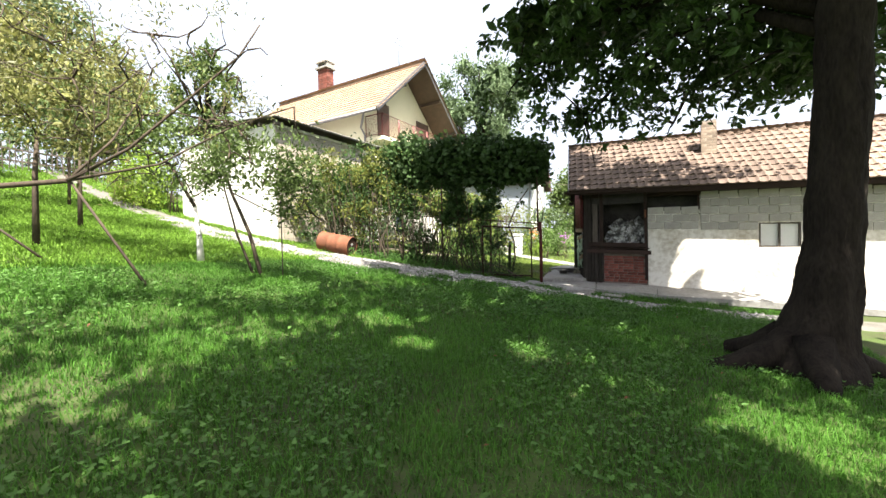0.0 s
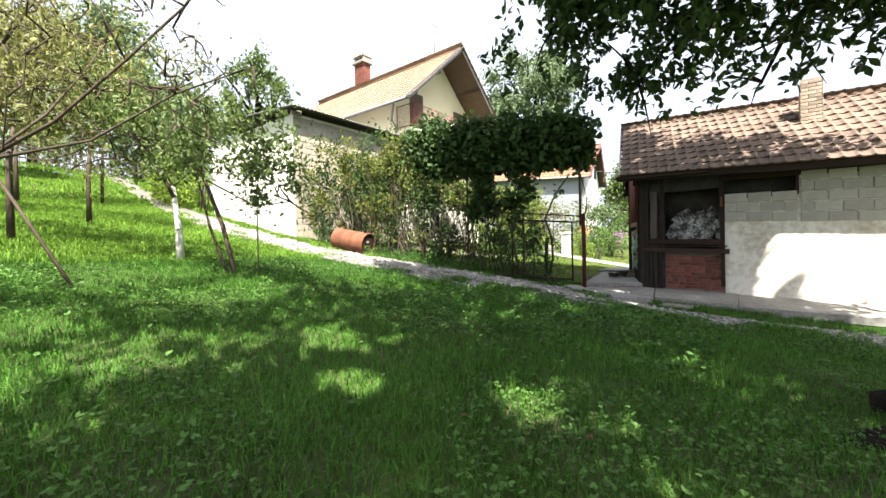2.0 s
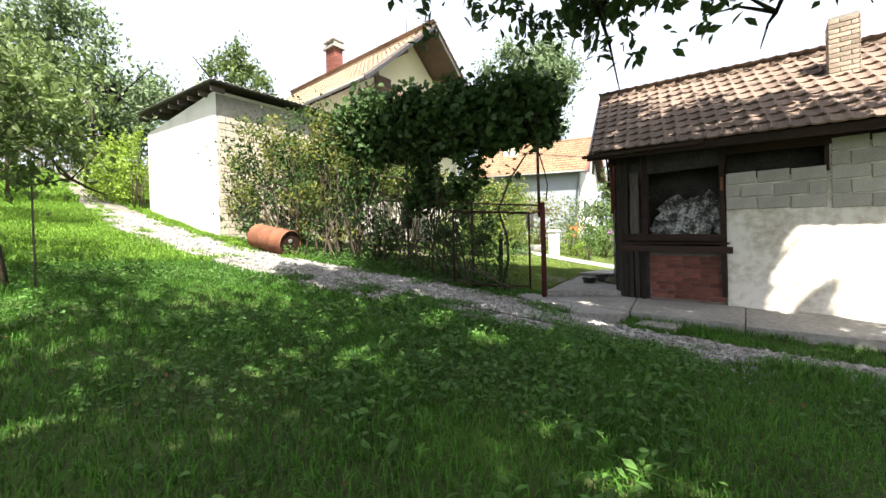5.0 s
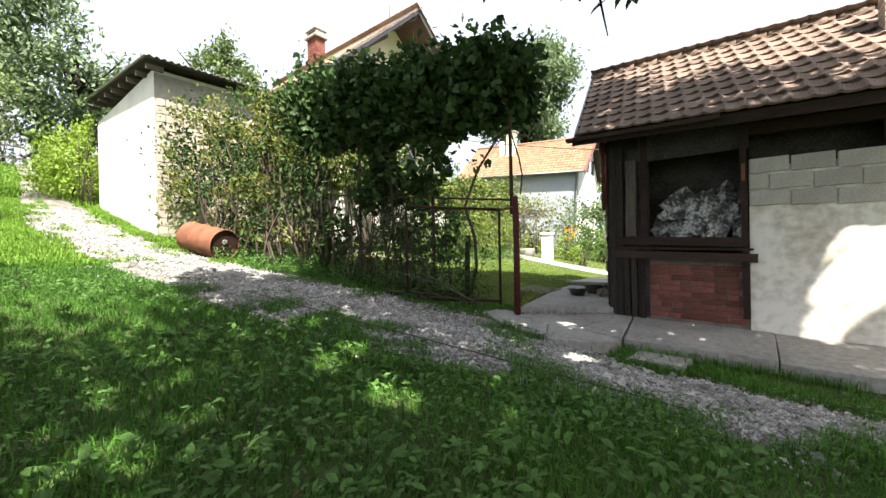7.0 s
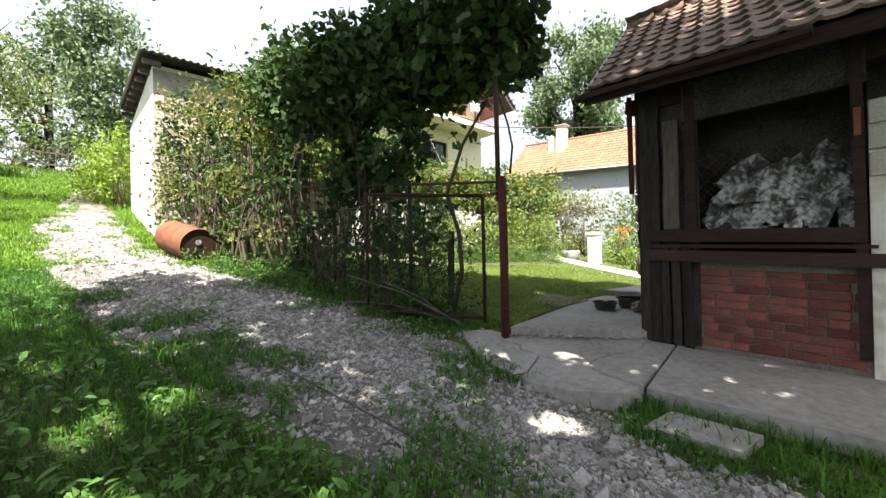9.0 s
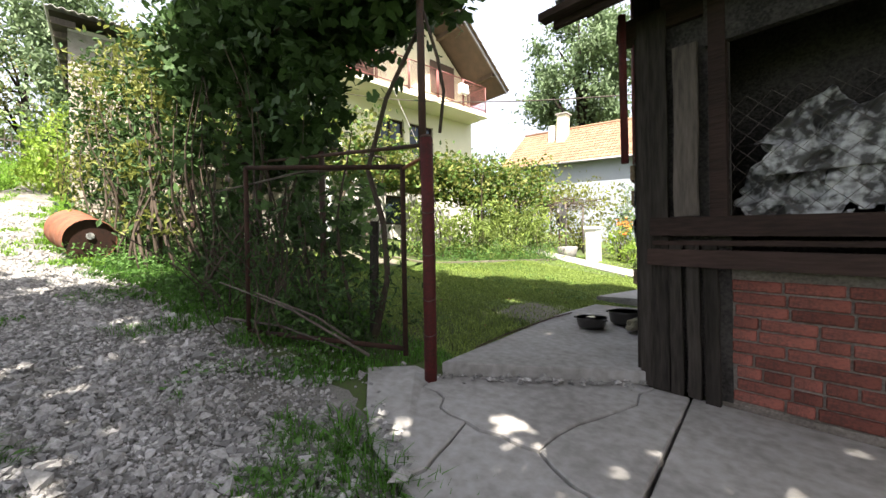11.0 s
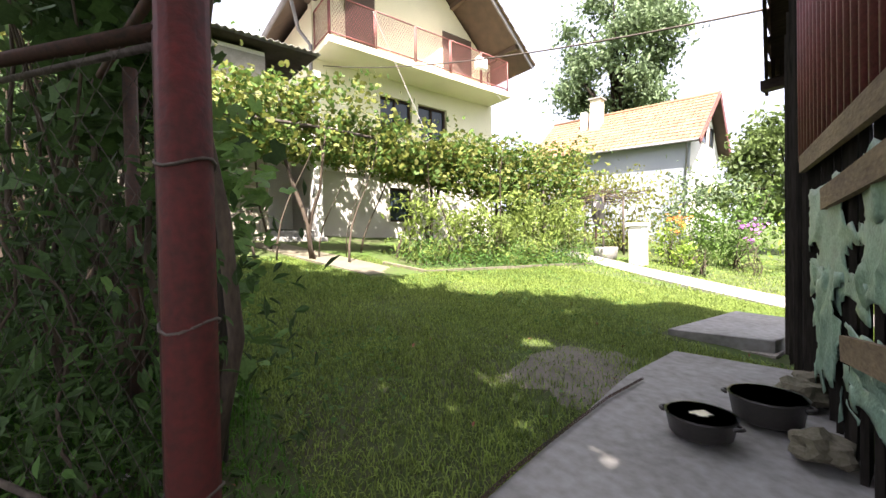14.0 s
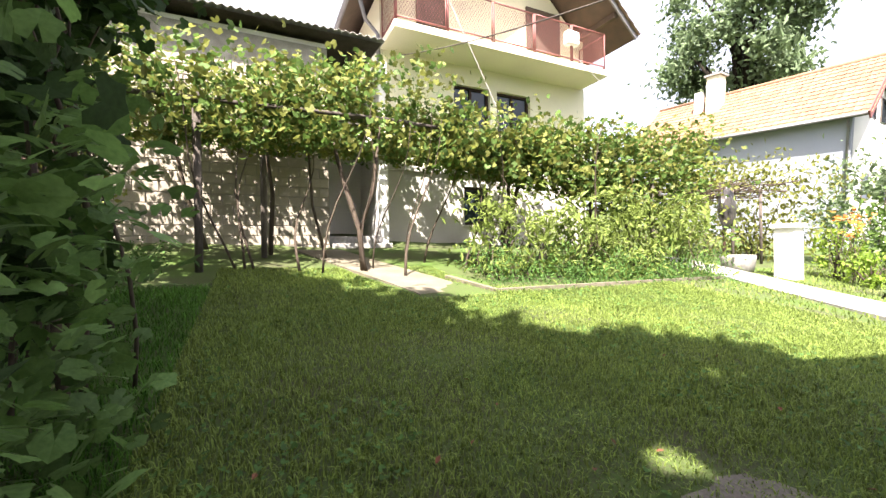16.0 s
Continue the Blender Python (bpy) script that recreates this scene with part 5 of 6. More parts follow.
def sprays(n, line, spread, droop, per=26):
    """Leaf sprays that hang from a limb."""
    line = np.asarray(line, float)
    seg = np.linspace(0, 1, len(line))
    out = []
    for _ in range(n):
        s = rng.uniform(0.25, 1.0)
        c = np.array([np.interp(s, seg, line[:, i]) for i in range(3)]) + rng.normal(0, spread, 3) * (1, 1, 0.55)
        d = rng.normal(0, 0.3, 3)
        t = rng.uniform(0, 1, (per, 1))
        out.append(c + d * t + np.array([0, 0, -droop]) * t**1.5 + rng.normal(0, 0.085, (per, 3)))
    return np.concatenate(out)


low = np.concatenate([sprays(110, limbs[0], 0.55, 0.4), sprays(130, limbs[1], 0.6, 0.4), sprays(150, limbs[7], 0.6, 0.4), sprays(90, limbs[6], 0.5, 0.35)])
low = low[(low[:, 1] < 12.2) & (low[:, 2] > 3.75 + 0.12 * np.maximum(0, 11 - low[:, 1]))]
# gaps cut in the crown to put sun patches on lawn, shed and yard: place on the ground and width
LIGHTS = [(-2.1, 6.0, 0.34), (-0.17, 6.2, 0.27), (2.0, 5.75, 0.5), (-2.5, 3.1, 0.28), (-1.2, 5.6, 0.28), (-3.9, 4.0, 0.5), (-6.2, 5.9, 0.8), (-4.6, 6.4, 0.6), (-1.2, 9.8, 0.24), (-2.0, 10.0, 0.28), (-0.7, 12.0, 0.18), (-1.3, 13.1, 0.15), (-1.7, 12.6, 0.16), (-3.4, 15.9, 0.2), (1.15, 14.8, 0.42), (1.9, 14.8, 0.55), (2.8, 14.9, 0.55), (3.7, 14.9, 0.6), (4.6, 14.9, 0.6), (-0.8, 16.5, 0.3), (0.2, 16.6, 0.45), (1.3, 16.6, 0.5)]


def open_crown(pts):
    ok = np.ones(len(pts), bool)
    for x, y, r in LIGHTS:
        d = pts - np.array(over(x, y))
        along_sun = d @ np.array(SUN)
        off = np.linalg.norm(d - along_sun[:, None] * np.array(SUN), axis=1)
        ok &= off + 0.25 * np.sin(pts[:, 0] * 7 + pts[:, 1] * 5) * r > r
    return pts[ok]


low = open_crown(low)
keep(leaves("low_leaves", low, 0.18, OVAL, OAK_LEAF, None, 0.8, 21), OAK)
# leaf masses added above view to throw shade on lawn, trunk, shed and yard
high = np.concatenate([
    cloud(rng, 3600, (1.6, 3.2, 8.0), (4.0, 4.6, 1.3), 44, 0.17),
    cloud(rng, 9000, (2.4, 9.4, 7.6), (4.0, 4.0, 1.5), 44, 0.16),
    cloud(rng, 5200, (5.6, 4.0, 8.2), (3.8, 4.4, 1.5), 34, 0.18),
    cloud(rng, 6000, (5.8, 6.2, 7.3), (2.2, 2.2, 1.1), 26, 0.2),
    cloud(rng, 4200, (3.5, 1.3, 7.8), (2.8, 2.2, 1.1), 30, 0.2),
    cloud(rng, 3600, (-0.4, 9.0, 7.9), (2.4, 2.2, 0.9), 24, 0.2),
    cloud(rng, 2200, (0.2, 11.6, 6.8), (2.2, 1.6, 0.9), 20, 0.2),
    cloud(rng, 5000, (0.6, 12.7, 9.6), (1.6, 1.8, 0.7), 26, 0.2),
    cloud(rng, 2400, (2.7, 11.7, 7.2), (0.85, 0.8, 0.5), 20, 0.2),
    cloud(rng, 3800, (-1.5, 11.2, 9.6), (1.9, 1.5, 0.7), 26, 0.2),
])
high = open_crown(high)
keep(leaves("high_leaves", high, 0.30, OVAL, OAK_LEAF, None, 0.7, 22), OAK)


# ---- orchard trees towards -x ----
def small_tree(name, label, stems_pts, radii, bark, crown, leaf, size, seed, shape=OVAL, limed=None, twigs=30):
    t = thing(name, label, "tree", at=tuple(stems_pts[0][0]))
    for i, q in enumerate(stems_pts):
        keep(part("trunk", tube(bmesh.new(), q, np.linspace(radii[i], radii[i] * 0.45, len(q)).tolist(), 8, 0.25), limed if (limed and i == 0) else bark), t)
    bm = bmesh.new()
    r = np.random.default_rng(seed)
    joints, tips = [w for q in stems_pts for w in q[2:]], []
    for _ in range(twigs):
        c, rad, _ = crown[r.integers(0, len(crown))]
        e = Vector(np.asarray(c) + r.normal(0, 0.5, 3) * np.asarray(rad))
        ends = [Vector(w) for w in joints] + tips
        base = min(ends, key=lambda w: (w - e).length + 0.4 * max(0, w.z - e.z))
        side = Vector(r.normal(0, 0.12, 3)) * (e - base).length
        q = [base, base.lerp(e, 0.35) + side, base.lerp(e, 0.7) + side * 0.8 + Vector(r.normal(0, 0.05, 3)), e]
        tube(bm, q, [0.016, 0.011, 0.007, 0.003], 5, 0.2)
        tips.append(q[2])
    keep(part("branch", bm, bark), t)
    pts = np.concatenate([cloud(r, n, c, rad, max(8, n // 70), 0.26) for c, rad, n in crown])
    keep(leaves("crown", pts, size, shape, leaf, None, 0.9, seed), t)
    return t


small_tree("apple_tree", "young fruit tree with two thin leaning dark stems", [[over(-5.56, 6.7, -0.05), (-5.75, 6.6, 1.9), (-6.05, 6.45, 2.7), (-6.2, 6.4, 3.2)], [over(-5.7, 6.65, -0.05), (-6.0, 6.5, 1.9), (-6.2, 6.35, 3.0)]], (0.045, 0.03), TWIG,
           [((-5.5, 6.6, 3.25), (1.15, 1.0, 0.7), 1500), ((-6.6, 6.2, 3.5), (1.0, 0.9, 0.8), 1100), ((-4.75, 7.0, 2.75), (0.6, 0.6, 0.65), 700)], FRUIT_LEAF, 0.10, 31)
small_tree("apple_tree", "fruit tree with a lime-washed white trunk", [[over(-7.2, 6.45, -0.05), (-7.22, 6.45, 1.9), (-7.3, 6.4, 2.7)], [(-7.25, 6.4, 2.5), (-7.6, 6.1, 3.4)]], (0.075, 0.04), TWIG,
           [((-7.4, 6.3, 3.6), (1.2, 1.2, 0.9), 1700)], FRUIT_LEAF, 0.10, 32, limed=LIMED)
FK = (-5.95, 4.05, 2.62)
small_tree("plum_tree", "sparse old plum tree with long bare branches", [[over(-8.6, 2.2, -0.1), (-8.4, 2.4, 2.4), (-7.3, 3.1, 2.5), FK], [FK, (-5.5, 4.6, 3.1), (-5.0, 5.2, 3.9), (-4.5, 5.7, 4.6), (-4.25, 5.9, 5.1)], [FK, (-6.0, 4.6, 3.3), (-6.2, 5.0, 4.0), (-6.38, 5.3, 4.6)], [FK, (-5.3, 4.9, 2.9), (-4.6, 5.6, 3.5), (-4.0, 6.3, 3.9)]], (0.075, 0.024, 0.02, 0.02), TWIG,
           [((-5.0, 5.2, 4.4), (1.1, 1.0, 0.9), 620), ((-4.6, 5.6, 3.6), (0.7, 0.7, 0.6), 240), ((-6.9, 4.3, 4.6), (1.3, 1.2, 1.1), 1500), ((-8.4, 4.2, 4.8), (1.6, 1.6, 1.5), 1900), ((-7.8, 5.4, 3.6), (1.2, 1.0, 0.8), 700)], SPARSE_LEAF, 0.075, 33, SLIM, twigs=190)
for a, b in ((over(-5.3, 4.72, -0.05), (-6.0, 4.05, 2.7)), (over(-7.7, 4.3, -0.05), (-7.9, 3.5, 2.3))):
    tagged(part("prop_pole", tube(bmesh.new(), [a, b], [0.022, 0.016], 7, 0.1), TWIG), "thin dark pole propping a low branch", "pole")
tagged(part("garden_stake", tube(bmesh.new(), [over(-5.2, 6.9, -0.05), over(-5.2, 6.9, 1.5)], [0.012, 0.009], 6, 0.2), WOOD), "thin wooden garden stake", "stake")
for i, (x, y, h) in enumerate(((-9.2, 4.5, 4.2), (-12.3, 6.1, 4.6), (-13.5, 3.2, 5.0), (-11.0, 1.5, 4.5), (-16.5, 5.2, 5.5), (-17.5, 7.4, 4.8))):
    z = gz(x, y)
    small_tree("orchard_tree", "orchard tree in leaf on the grassy slope", [[over(x, y, -0.1), (x + 0.1, y, z + 1.4), (x - 0.1, y + 0.1, z + 2.2)]], (0.06,), TWIG,
               [((x, y, z + h * 0.7), (1.7, 1.6, h * 0.28), 1500), ((x + 0.6, y + 0.5, z + h * 0.85), (1.2, 1.2, h * 0.22), 800)], FRUIT_LEAF if i % 2 else SPARSE_LEAF, 0.14, 40 + i)


def bush(name, label, c, r, n, leaf, size, seed, shape=OVAL, stem=8):
    t = thing(name, label, "bush", at=(c[0], c[1], gz(c[0], c[1])))
    g = np.random.default_rng(seed)
    p = cloud(g, n, c, r, max(10, n // 60), 0.25)
    p = p[p[:, 2] > ground_z(p[:, 0], p[:, 1])]
    keep(leaves("foliage", p, size, shape, leaf, None, 0.9, seed), t)
    bm = bmesh.new()
    for _ in range(stem):
        e = np.asarray(c) + g.normal(0, 0.45, 3) * np.asarray(r)
        b = over(c[0] + g.normal(0, 0.1), c[1] + g.normal(0, 0.1), -0.05)
        tube(bm, [b, (Vector(b) + Vector(e)) / 2 + Vector((0, 0, 0.1)), e], [0.02, 0.014, 0.005], 5)
    keep(part("stem", bm, TWIG), t)


bush("lilac_bush", "bright yellow-green bush beside the barn", (-19.6, 10.6, 4.7), (2.0, 1.1, 1.5), 4200, BRIGHT_LEAF, 0.16, 51)
bush("corner_bush", "bright climber at the barn corner", (-17.4, 10.8, 5.2), (0.35, 0.3, 1.1), 260, BRIGHT_LEAF, 0.14, 52)

for i in range(11):
    yy = -9 + i * 2.3
    bush("hill_hedge", "dense green hedge along the hill fence", (-30.5 + 0.4 * math.sin(i * 2.1), yy, gz(-30, yy) + 1.3), (1.6, 1.7, 1.5), 700, (FAR_LEAF, FRUIT_LEAF)[i % 2], 0.3, 140 + i)

# paling fence on the hill
PAL = thing("paling_fence", "grey weathered paling fence on the hill", "fence", at=(-28.5, 9, 5.6))
for k in range(70):
    y = -4 + k * 0.24
    x = -27.5 - 0.1 * y
    keep(part("paling", beam(bmesh.new(), over(x, y, 0.0), over(x + rnd.uniform(-0.05, 0.05), y + rnd.uniform(-0.06, 0.06), 1.5 + rnd.uniform(-0.2, 0.15)), 0.1, 0.025), WOOD), PAL)
for h in (0.5, 1.1):
    keep(part("fence_rail", beam(bmesh.new(), over(-27.1, -4, h), over(-28.8, 13, h), 0.06, 0.08), WOOD), PAL)


# ---- the yard: pergola before the house ----
PERG = thing("pergola", "rough pole pergola carrying vines before the house", "pergola", at=(-9, 18, 1.2))
for q, r in (
    ([over(-8.42, 13.37, -0.1), (-8.44, 13.37, 2.2), (-8.40, 13.37, 3.75)], 0.055),
    ([over(-9.6, 14.2, -0.1), (-9.65, 14.2, 3.7)], 0.05),
    ([over(-8.9, 18.75, -0.1), (-8.9, 18.78, 3.5)], 0.04),
    ([over(-8.3, 22.3, -0.1), (-8.3, 22.3, 3.6)], 0.045),
    ([(-8.45, 12.6, 3.68), (-8.4, 16, 3.72), (-8.5, 20, 3.62), (-8.3, 24, 3.6)], 0.035),
    ([(-10.6, 13.0, 4.3), (-10.5, 18.6, 4.2)], 0.035),
    ([(-8.4, 13.4, 3.7), (-10.7, 13.5, 4.35)], 0.03),
    ([(-8.4, 15.6, 3.7), (-10.7, 15.6, 4.3)], 0.03),
    ([(-8.5, 18.8, 3.65), (-11.2, 18.8, 4.1)], 0.03),
    ([(-8.4, 21.5, 3.6), (-11.2, 21.5, 4.0)], 0.03),
):
    keep(part("pole", tube(bmesh.new(), q, r, 8, 0.15), WOOD), PERG)
PV = thing("house_vine", "old grapevine with twisted trunks on the pergola", "vine", at=(-8.4, 16, 1.2))
for q, r in (
    ([over(-8.3, 15.6, -0.05), (-8.35, 15.55, 1.9), (-8.6, 15.4, 2.6), (-8.9, 15.2, 3.6)], 0.05),
    ([(-8.35, 15.55, 1.85), (-8.25, 15.75, 2.5), (-8.3, 15.9, 3.6)], 0.035),
    ([over(-9.0, 18.95, -0.05), (-9.15, 18.75, 1.8), (-8.95, 18.95, 2.5), (-8.8, 19.1, 3.4)], 0.06),
    ([over(-9.85, 14.3, -0.05), (-9.8, 14.35, 2.6), (-9.9, 14.2, 3.9)], 0.04),
    ([over(-10.2, 13.3, -0.05), (-10.1, 13.0, 2.6), (-9.9, 12.8, 3.8)], 0.04),
    ([over(-9.4, 15.2, -0.05), (-9.6, 15.0, 2.4), (-9.4, 14.9, 3.8)], 0.03),
    ([over(-8.5, 20.6, -0.05), (-8.4, 20.5, 2.2), (-8.5, 20.7, 3.5)], 0.045),
    ([over(-8.4, 21.8, -0.05), (-8.5, 21.7, 2.2), (-8.4, 21.9, 3.5)], 0.04),
):
    keep(part("vine_trunk", tube(bmesh.new(), q, np.linspace(r, r * 0.6, len(q)).tolist(), 8, 0.3), TWIG), PV)
stems("cane", PV, rng, 26, ((-8.6, 13.2), (-8.4, 23)), 4.2, 0.5)
pg = np.concatenate([
    along(8200, [(-8.7, 12.6), (-8.8, 15), (-8.7, 17)], 0.42, (3.15, 3.2, 3.1), (4.3, 4.5, 4.6)),
    along(4200, [(-10.2, 12.4), (-10.3, 16.0)], 0.35, (3.4, 3.5), (4.6, 5.0)),
    along(15000, [(-8.5, 17), (-8.5, 20), (-8.2, 24)], 0.36, (3.05, 2.7, 1.6), (3.85, 3.95, 4.3)),
])
pg = gaps(pg, 1.7, -0.22, 12)
# leaves added close to the house so that dappled shade falls on its wall
shade = gaps(along(5200, [(-11.0, 16.9), (-10.9, 19.0), (-10.7, 21.5)], 0.42, (3.75, 3.7, 3.6), (4.15, 4.1, 4.1)), 2.0, -0.16, 13)
vine_leaves("vine_leaves", shade, 0.13, VINE, GRAPE, 0.6, PV, 66)
vine_leaves("vine_leaves", pg[::2], 0.115, VINE, GRAPE, 0.8, PV, 61)
vine_leaves("yellow_leaves", pg[1::2], 0.115, VINE_Y, GRAPE, 0.8, PV, 62)
# tall garden plants in the bed
BED = thing("garden_bed", "row of tall leafy garden plants in a kerbed bed", "plants", at=(-7.8, 20, 1))
pl = along(9000, [(-7.9, 17.5), (-7.7, 20), (-7.6, 23)], 0.28, (1.05, 0.95, 0.85), (2.35, 2.5, 2.5), 1.0)
vine_leaves("plant_leaves", gaps(pl, 2.0, -0.06, 4), 0.155, PLANT_LEAF, SLIM, 0.8, BED, 63)
pl = along(5000, [(-7.4, 17.2), (-7.2, 20), (-7.2, 23)], 0.2, (0.98, 0.85, 0.8), (1.5, 1.35, 1.3), 1.2)
vine_leaves("plant_leaves", pl, 0.07, CLOVER, SLIM, 0.8, BED, 64)
stems("plant_stem", BED, rng, 50, ((-7.7, 17.4), (-7.6, 23)), 2.0, 0.2, (0.005, 0.009))
for a, b in (((-7.7, 16.75), (-6.75, 17.05)), ((-6.75, 17.05), (-6.95, 20.0)), ((-6.95, 20.0), (-7.15, 23.0))):
    ob = part("bed_kerb", beam(bmesh.new(), over(*a, 0.0), over(*b, 0.0), 0.08, 0.12), KERB)
    tagged(ob, "low concrete kerb round the garden bed", "kerb", "bed kerbs", "structure")


# ---- farther garden ----
PIL = thing("white_pillar", "white painted concrete pillar beside the path", "pillar", at=(-6.95, 25.1, 0.8))
keep(part("shaft", box(bmesh.new(), -7.15, -6.75, 24.9, 25.3, 0.6, 1.92, 0.015), WHITE), PIL)
keep(part("cap", box(bmesh.new(), -7.2, -6.7, 24.85, 25.35, 1.92, 2.02, 0.01), WHITE), PIL)
tub = tube(bmesh.new(), [(-7.9, 24.9, 0.75), (-7.9, 24.9, 1.25), (-7.9, 24.9, 1.3)], [0.3, 0.38, 0.36], 16)
tagged(part("stone_tub", tub, CONCRETE), "grey concrete tub beside the white pillar", "tub")
BAG = thing("bag_post", "dark pole with a black bag hung on it", "post", at=(-8.1, 24.7, 0.8))
keep(part("pole", tube(bmesh.new(), [(-8.1, 24.7, 0.7), (-8.1, 24.7, 2.9)], 0.035, 8), DARKSTEEL), BAG)
bm = bmesh.new()
bmesh.ops.create_icosphere(bm, subdivisions=3, radius=1)
for v in bm.verts:
    v.co = Vector((v.co.x * 0.16, v.co.y * 0.28, v.co.z * 0.5)) * (1 + 0.2 * noise.noise(v.co * 3)) + Vector((-8.02, 24.7, 2.45))
keep(part("bag", bm, BLACKPOT), BAG)
ROOFLET = thing("brush_shelter", "low shelter roofed with dry brushwood", "shelter", at=(-9.2, 27, 1))
g = np.random.default_rng(5)
bm = bmesh.new()
for k in range(90):
    a = Vector((-9.6 + g.normal(0, 0.7), 26.6 + g.normal(0, 0.8), 3.15 + g.normal(0, 0.15)))
    d = Vector((g.normal(0, 0.7), g.normal(0, 0.7), g.normal(0, 0.1)))
    tube(bm, [a - d, a + d], [0.018, 0.01], 4)
keep(part("brushwood", bm, TWIG), ROOFLET)
for x, y in ((-10.2, 26.0), (-8.6, 26.0), (-10.2, 27.4), (-8.6, 27.4)):
    keep(part("leg", tube(bmesh.new(), [(x, y, 0.6), (x, y, 3.15)], 0.04, 7), WOOD), ROOFLET)
for i, (c, r, n, m, s) in enumerate((
    ((-9.3, 28.5, 2.6), (2.0, 1.2, 1.7), 2400, VINE_Y, 0.16), ((-5.4, 28.0, 1.6), (1.6, 1.2, 1.2), 1700, VINE, 0.15), ((-6.6, 26.6, 1.3), (0.5, 0.5, 0.75), 500, BRIGHT_LEAF, 0.12),
    ((-5.9, 25.9, 1.05), (0.5, 0.45, 0.45), 500, BRIGHT_LEAF, 0.12), ((-5.0, 24.3, 0.85), (0.3, 0.3, 0.4), 240, FRUIT_LEAF, 0.09), ((-2.6, 30.0, 1.7), (2.2, 1.4, 1.3), 2200, BRIGHT_LEAF, 0.16),
    ((0.8, 29.5, 1.7), (1.8, 1.3, 1.5), 1700, FRUIT_LEAF, 0.15), ((-7.2, 30.5, 2.4), (1.8, 1.2, 1.7), 1800, FAR_LEAF, 0.18), ((3.5, 27.0, 2.2), (2.0, 1.4, 1.9), 1900, FRUIT_LEAF, 0.16),
    ((-12.5, 29.0, 2.8), (2.5, 1.5, 1.9), 2200, VINE_Y, 0.18), ((0.5, 24.5, 1.2), (0.7, 0.6, 0.8), 600, BRIGHT_LEAF, 0.12))):
    bush("garden_bush", "leafy green shrub in the back garden", c, r, n, m, s, 70 + i)
for c, m, k in (((-6.3, 26.2, 2.0), FLOWER_O, 60), ((-4.6, 26.8, 1.7), FLOWER_P, 60)):
    g = np.random.default_rng(k)
    fl = thing("flower_clump", "clump of bright garden flowers", "flowers", at=over(c[0], c[1], 0))
    keep(leaves("petals", cloud(g, k, c, (0.35, 0.35, 0.35), 10), 0.10, ROUND, m, None, 0.6, k), fl)
    stems("flower_stem", fl, g, 12, ((c[0] - 0.2, c[1]), (c[0] + 0.2, c[1])), c[2], 0.1, (0.004, 0.006))


def big_tree(label, base, h, crown, n, size, seed, leaf=FAR_LEAF):
    t = thing("tree", label, "tree", at=base)
    g = np.random.default_rng(seed)
    b = Vector(base)
    keep(part("trunk", tube(bmesh.new(), [b - Vector((0, 0, 0.5)), b + Vector((0.1, 0, h * 0.3)), b + Vector((0, 0.1, h * 0.8))], [h * 0.035, h * 0.025, h * 0.008], 9, 0.2), BARK), t)
    bm = bmesh.new()
    for _ in range(12):
        s = g.uniform(0.3, 0.75)
        e = Vector(g.normal(0, 0.5, 3) * np.asarray(crown[1]) + np.asarray(crown[0]))
        tube(bm, [b + Vector((0, 0, h * s * 0.9)), (b + Vector((0, 0, h * s)) + e) / 2, e], [h * 0.012, h * 0.008, h * 0.002], 5)
    keep(part("limb", bm, BARK), t)
    keep(leaves("crown", cloud(g, n, crown[0], crown[1], 46, 0.17), size, OVAL, leaf, None, 0.9, seed), t)


big_tree("tall broad tree behind the neighbour house", (-20.9, 50.0, 0.3), 25, ((-20.9, 50.0, 19.0), (6.0, 6.0, 6.0)), 15000, 0.5, 81)
big_tree("round dark green garden tree", (-5.9, 38.7, 0.3), 7, ((-5.9, 38.7, 4.6), (3.3, 3.0, 2.9)), 9000, 0.32, 82, FRUIT_LEAF)
big_tree("tall grey-green tree on the hill", (-31.5, 12.5, 6.5), 10, ((-31.5, 12.0, 12.3), (4.0, 4.6, 4.6)), 12000, 0.34, 83)
big_tree("slim green tree behind the outbuilding", (-37.6, 23.5, 6.0), 14, ((-37.6, 23.5, 16.8), (3.0, 3.0, 4.0)), 3600, 0.42, 84, FRUIT_LEAF)
for i, (x, y, h) in enumerate(((-36, 3, 9), (-33, -3, 8), (-40, 8, 10), (-30, -8, 8), (-26, -12, 7), (-24, 4, 6), (-21, 0, 6))):
    z = gz(x, y)
    big_tree("leafy tree on the hillside", (x, y, z), h, ((x, y, z + h * 0.65), (h * 0.42, h * 0.42, h * 0.4)), 3000, 0.34, 90 + i, (FAR_LEAF, FRUIT_LEAF, SPARSE_LEAF)[i % 3])
for i, (x, y) in enumerate(((6, 36), (11, 31), (15, 38), (1, 44), (-16, 45), (-26, 40), (-28, 33), (18, 24), (20, 14), (-2, 48))):
    big_tree("distant leafy green garden tree", (x, y, gz(x, y)), 6, ((x, y, gz(x, y) + 3.4), (3.2, 3.2, 2.8)), 1800, 0.36, 110 + i, (FAR_LEAF, FRUIT_LEAF)[i % 2])


# ---- wires, pots, small things ----
def sagging(name, a, b, sag, r, label, material=WIRE):
    a, b = Vector(a), Vector(b)
    pts = [a.lerp(b, t) - Vector((0, 0, sag * 4 * t * (1 - t))) for t in np.linspace(0, 1, 17)]
    return tagged(part(name, tube(bmesh.new(), pts, r, 5), material), label, "cable")


sagging("power_cable", (-11.88, 17.3, 6.55), (-2.2, 18.2, 3.78), 0.25, 0.012, "thin grey cable strung from house to shed")
